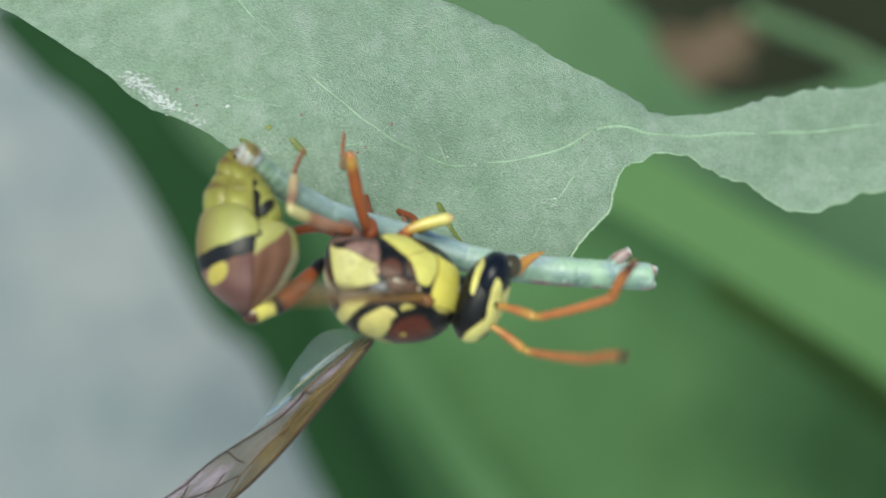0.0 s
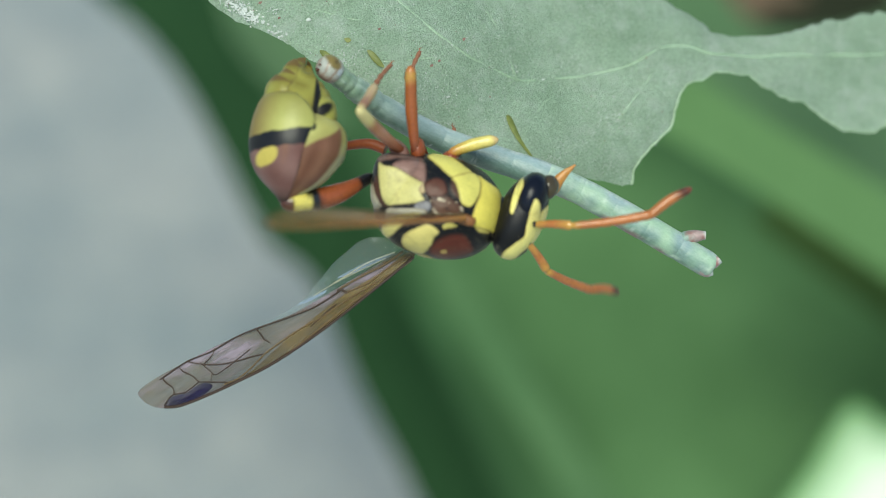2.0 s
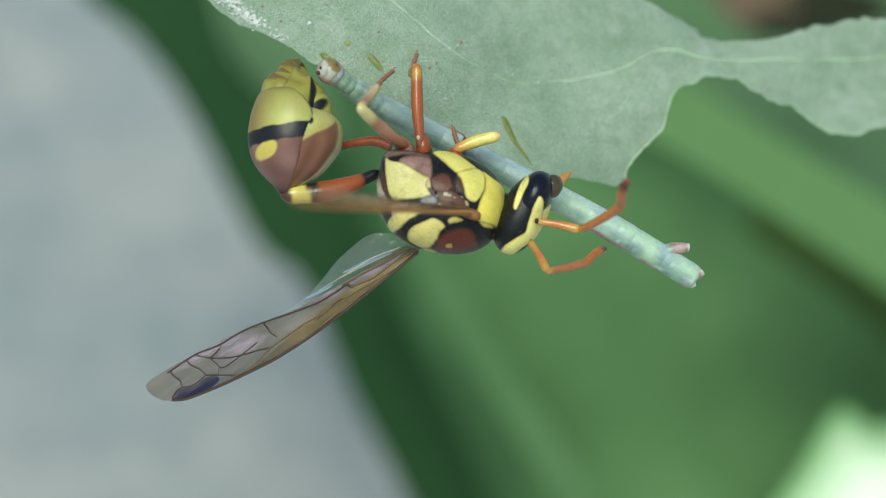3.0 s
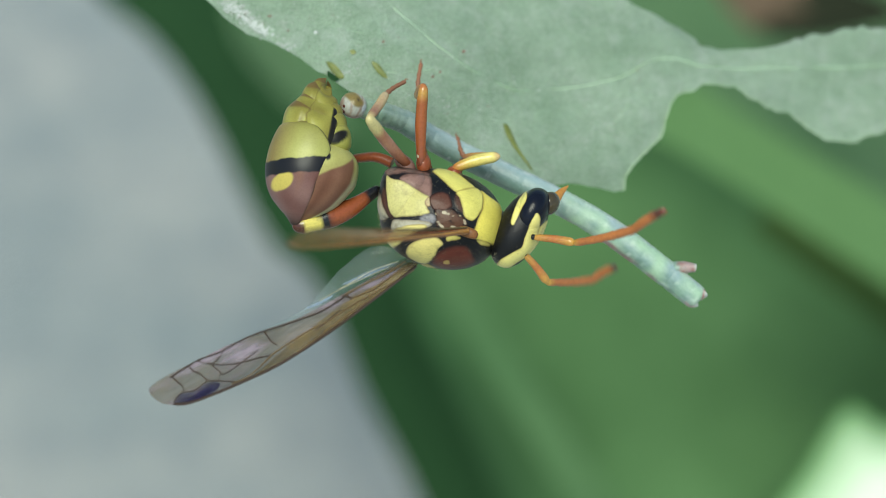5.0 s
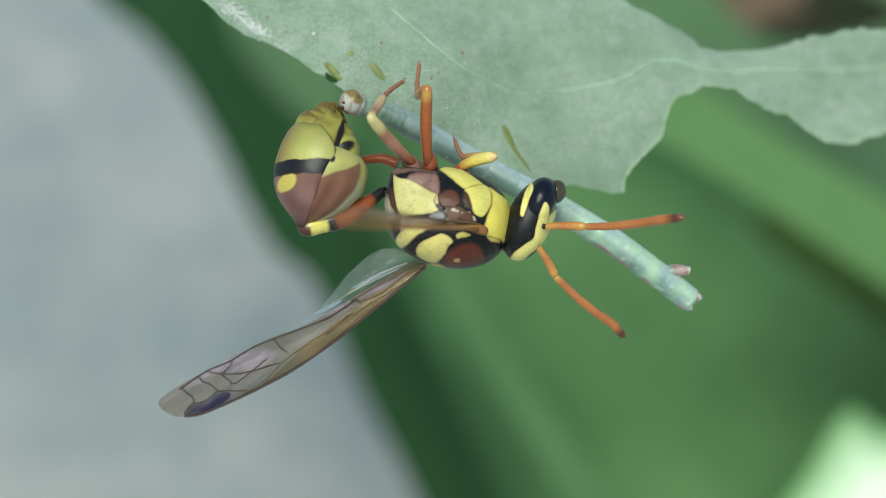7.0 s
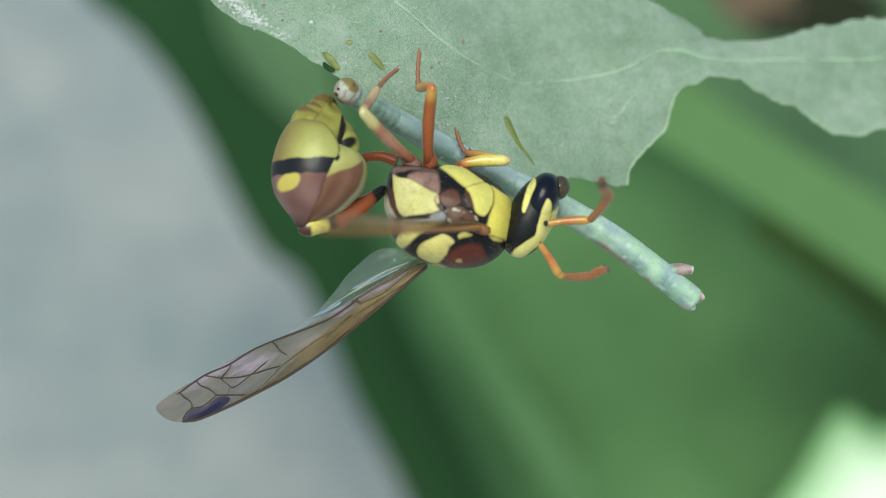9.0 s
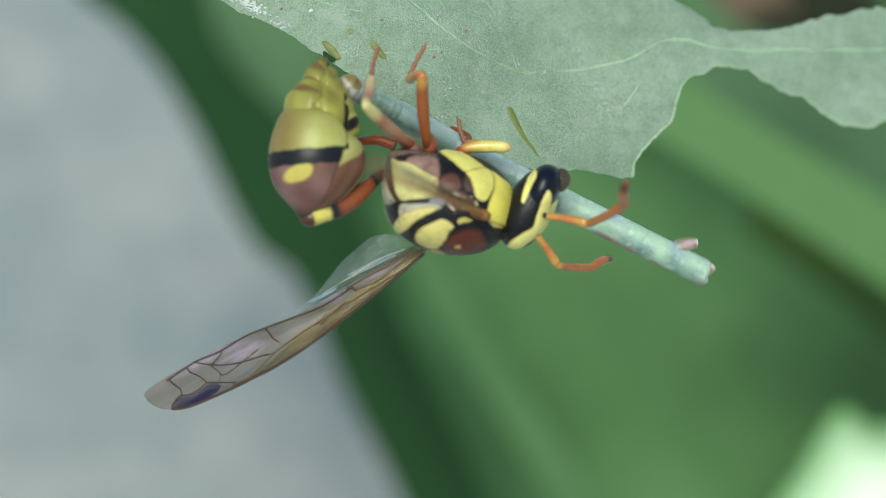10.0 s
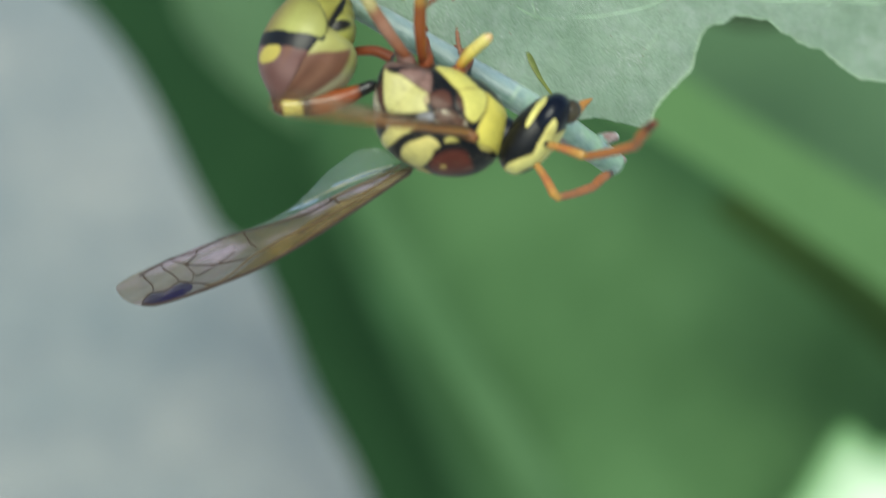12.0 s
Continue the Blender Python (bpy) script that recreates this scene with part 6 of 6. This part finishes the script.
    NEAR_WING_1 = [(0, -3.19, -1.04, 14.53), (0.5, -4.07, -1.44, 14.11), (1, -5.21, -1.62, 13.44), (1.5, -5, -1.42, 13.59), (2, -5.06, -1.48, 13.54),
        (2.5, -4.68, -1.27, 13.78), (3, -4.85, -1.11, 13.69), (5, -4.95, -1.85, 13.59), (5.5, -4.63, -1.26, 13.81), (6, -4.07, -1.34, 14.11), (6.5,
        -3.92, -1.05, 14.2), (7, -3.85, -1.18, 14.23), (9, -4.38, -1.16, 13.96), (9.5, -3.27, -0.22, 14.47), (10, -2.96, 0.27, 14.56), (10.5, -3.48,
        0.19, 14.35), (11, -3.75, -0.29, 14.26), (11.5, -3.69, -0.75, 14.31), (12, -4.82, -1.35, 13.7)]
    JAW_0 = [(0, 2.09, 1.1, -0.05), (0.5, 2.09, 1.1, -0.05), (1, 2.1, 1.11, -0.05), (1.5, 2.1, 1.11, -0.05), (2, 2.07, 1.1, -0.05), (2.5, 2.07, 1.1,
        -0.05), (3, 2.1, 1.11, -0.05), (5, 2.1, 1.11, -0.05), (5.5, 2.09, 1.1, -0.05), (6, 2.1, 1.11, -0.05), (6.5, 2.09, 1.1, -0.05), (7, 2.08, 1.1,
        -0.05), (9, 2.09, 1.1, -0.05), (9.5, 2.12, 1.11, -0.05), (10, 2.1, 1.11, -0.05), (10.5, 2.08, 1.1, -0.05), (11, 2.1, 1.11, -0.05), (11.5,
        2.08, 1.1, -0.05), (12, 2.13, 1.12, -0.05)]
    JAW_1 = [(0, 3.38, 2.03, -0.48), (0.5, 3.31, 2.22, -0.05), (1, 3.32, 2.22, -0.05), (1.5, 3.42, 2.11, -0.05), (2, 3.14, 2.36, -0.05), (2.5, 3.06,
        2.08, -0.93), (3, 2.86, 2.18, -1.04), (5, 2.8, 2.31, -0.94), (5.5, 2.19, 2.28, -1.21), (6, 2.23, 2.16, -1.31), (6.5, 2.06, 1.75, -1.57), (7,
        2.02, 1.7, -1.59), (9, 2.01, 1.7, -1.59), (9.5, 1.98, 1.7, -1.59), (10, 2.09, 1.86, -1.52), (10.5, 2.49, 2.26, -1.15), (11, 2.86, 2.18,
        -1.04), (11.5, 3.03, 2.38, -0.48), (12, 2.78, 2.26, -1.04)]
    TAIL = [(0, -0.06), (0.5, -0.17), (1, -0.06), (1.5, 0.43), (2, 0.48), (2.5, 0.43), (3, 0.63), (5, 0.06), (5.5, 0.89), (6, 0.57), (6.5, 0.65), (7,
        0.82), (9, 0.72), (9.5, 0.21), (10, -0.05), (10.5, 0.2), (11, 0.55), (11.5, 0.18), (12, 0.39)]
    CATERPILLAR_0 = [(0, -4.89, 7.57, 0.3), (0.5, -5.2, 7.47, 0.3), (1, -5.08, 7.59, 0.3), (1.5, -5.08, 7.38, 0.3), (2, -4.91, 7.5, 0.3), (2.5, -4.93,
        7.53, 0.3), (3, -4.93, 7.47, 0.3), (5, -4.15, 6.3, 0.3), (5.5, -3.89, 5.96, 0.3), (6, -3.62, 5.85, 0.3), (6.5, -3.84, 6.24, 0.3), (7, -4.07,
        6.5, 0.3), (9, -4.25, 6.56, 0.3), (9.5, -4.03, 6.54, 0.3), (10, -4.16, 6.25, 0.3), (10.5, -4.91, 6.75, -2.6), (11, -5.66, 7.3, -2.6), (11.5,
        -5.7, 7.69, -2.6), (12, -5.97, 8.12, -2.6)]
    CATERPILLAR_1 = [(0, -2.26, 5.52, -1.6), (0.5, -2.86, 5.53, -1.6), (1, -2.93, 5.88, -1.6), (1.5, -2.79, 5.79, -1.6), (2, -2.6, 5.9, -1.6), (2.5,
        -2.54, 5.79, -1.6), (3, -2.55, 5.96, -1.6), (5, -1.97, 5.79, -1.6), (5.5, -1.91, 5.57, -1.6), (6, -1.69, 5.6, -1.6), (6.5, -1.91, 5.6, -1.6),
        (7, -1.89, 5.86, -1.6), (9, -2.13, 5.44, -1.6), (9.5, -2.06, 5.18, -1.6), (10, -2.21, 5.39, -1.6), (10.5, -3.1, 5.8, -2.6), (11, -3.41, 6.34,
        -2.6), (11.5, -3.44, 6.53, -2.6), (12, -3.7, 6.96, -2.6)]
    CATERPILLAR_2 = [(0, 1.44, 4.27, -2.6), (0.5, 0.66, 4.28, -2.6), (1, 0.41, 4.29, -2.6), (1.5, 0.58, 4.19, -2.6), (2, 0.33, 4.42, -2.6), (2.5,
        0.42, 4.42, -2.6), (3, 0.46, 4.45, -2.6), (5, 0.34, 4.5, -2.6), (5.5, 0.41, 4.28, -2.6), (6, 0.37, 4.44, -2.6), (6.5, 0.4, 4.58, -2.6), (7,
        0.41, 4.58, -2.6), (9, 0.36, 4.07, -2.6), (9.5, 0.41, 3.94, -2.6), (10, 0.24, 4.05, -2.6), (10.5, 0.03, 4.41, -2.6), (11, -0.56, 4.87, -2.6),
        (11.5, -0.35, 4.7, -2.6), (12, -0.59, 5.19, -2.6)]
    CATERPILLAR_3 = [(0, 5.14, 3.02, -2.6), (0.5, 5.12, 2.18, -2.6), (1, 4.94, 2.32, -2.6), (1.5, 5.89, 1.96, -2.6), (2, 5.46, 2.57, -2.6), (2.5, 6.1,
        1.68, -2.6), (3, 6.73, 1.17, -2.6), (5, 6.77, 1.29, -2.6), (5.5, 6.86, 1.83, -2.6), (6, 6.81, 1.6, -2.6), (6.5, 6.82, 0.99, -2.6), (7, 6.81,
        1, -2.6), (9, 6.61, 0.82, -2.6), (9.5, 6.33, 0.97, -2.6), (10, 6.11, 0.99, -2.6), (10.5, 3.65, 2.92, -2.6), (11, 2.76, 2.98, -2.6), (11.5,
        3.22, 2.95, -2.6), (12, 3.02, 3.15, -2.6)]
    CATERPILLAR_4 = [(0, 11.33, 2.41, -2.6), (0.5, 11.01, 1, -2.6), (1, 11.51, -0.15, -2.6), (1.5, 11.07, -0.62, -2.6), (2, 11.44, -0.88, -2.6), (2.5,
        11.16, -1.55, -2.6), (3, 11.12, -1.47, -2.6), (5, 11.39, -2.18, -2.6), (5.5, 11.11, -1.13, -2.6), (6, 11.32, -1.24, -2.6), (6.5, 11.06, -2.22,
        -2.6), (7, 11.16, -2.2, -2.6), (9, 10.98, -2.43, -2.6), (9.5, 10.66, -2.37, -2.6), (10, 11.1, -1.5, -2.6), (10.5, 6.5, 1.8, -6), (11, 6.2, 1.4, -6), (11.5, 6.5, 1.05, -6), (12, 6.65, 1.15, -6)]
    times = [r[0] for r in HEAD]
    walk(pale_leaf, [(0, VIEW @ mm(3, -9, 0)), (0.5, VIEW @ mm(2.4, -7, 0)), (1, VIEW @ mm(1, -4, 0)), (1.5, VIEW), (9.5, VIEW), (11, VIEW @ mm(2.5, -2, 0)), (12, VIEW @ mm(6, -5, 0))])
    walk(wasp, [(t, VIEW @ mm(u, v + PIVOT.y, w) @ euler(rx, ry, rz)) for t, u, v, w, rx, ry, rz in WASP])
    walk(part_head, [(t, mm(NECK.x + u, NECK.y + v, NECK.z) @ euler(0, 0, rz)) for t, rz, u, v in HEAD])
    echoes = [(0.3, 0), (1.3, 1), (1.4, 1.5), (1.7, 2), (2.3, 2), (2.7, 3), (4.8, 7), (5.2, 5.5), (5.8, 6), (6.3, 9.5), (6.8, 7), (7.2, 10), (8.8, 6), (9.3, 9.5), (9.8, 10)]
    near = echoed((NEAR_ANTENNA_0, NEAR_ANTENNA_1, NEAR_ANTENNA_2, NEAR_ANTENNA_3), times, echoes)
    follow(near_antenna, near, [q[0] for q in near[0]])
    echoes = [(0.3, 1.5), (1.3, 1), (1.4, 1.5), (1.8, 3), (2.2, 7), (2.7, 3), (4.8, 7), (5.2, 5.5), (5.8, 6), (6.8, 7), (8.8, 7), (9.3, 9.5)]
    far = echoed((FAR_ANTENNA_0, FAR_ANTENNA_1, FAR_ANTENNA_2, FAR_ANTENNA_3), times, echoes)
    follow(far_antenna, far, [q[0] for q in far[0]])
    follow(hind_leg, (HIND_0, HIND_1, HIND_2, HIND_3), times)
    follow(middle_leg, (MIDDLE_0, MIDDLE_1, MIDDLE_2, MIDDLE_3), times)
    follow(front_leg, (FRONT_0, FRONT_1, FRONT_2, FRONT_3), times)
    follow((jaw,), (JAW_0, JAW_1), times)
    follow((near_forewing,), (NEAR_WING_0, NEAR_WING_1), times, (0, 1, 0.2))
    walk(far_forewing, [(t, mm(*FAR_ROOT) @ euler(0, 0, rz)) for t, rz in ((0, 9), (0.2, 4), (0.5, 0), (12, 0))])
    for k, ring in tail_rings:
        walk(ring, [(t, mm(-c * (0.15 + 0.22 * k), 0, -0.25 * k * max(0, c))) for t, c in TAIL])
    follow((petiole,), (ABDOMEN_0, ABDOMEN_1), times)
    roll = [(0, 5), (1.5, 8), (5, 8), (5.5, 0), (7, 0), (9, 8), (9.5, 30), (10, 26), (10.5, 20), (11, 14), (11.5, 4), (12, 0)]
    walk(abdomen, [(t, m @ euler(float(np.interp(t, [r[0] for r in roll], [r[1] for r in roll])), 0, 0))
                   for t, m in turned([(t, track(ABDOMEN_1, t), track(ABDOMEN_2, t)) for t in times])])
    paths = (CATERPILLAR_0, CATERPILLAR_1, CATERPILLAR_2, CATERPILLAR_3, CATERPILLAR_4)
    ends = {}
    for t in times:
        curve = spline([track(p, t) for p in paths], 12)
        run = [0.0]
        for a, b in zip(curve, curve[1:]):
            run.append(run[-1] + (b - a).length)
        ends[t] = [Vector([float(np.interp(run[-1] * k / SEGMENTS, run, [q[i] for q in curve])) for i in range(3)]) for k in range(SEGMENTS + 1)]
    for k, piece in enumerate(segments):
        walk(piece, [(t, Matrix.Translation((m.to_3x3() @ Vector((0.5 * (ends[t][k + 1] - ends[t][k]).length * MM, 0, 0)))) @ m)
                     for t, m in turned([(t, ends[t][k], ends[t][k + 1]) for t in times])])


motions()
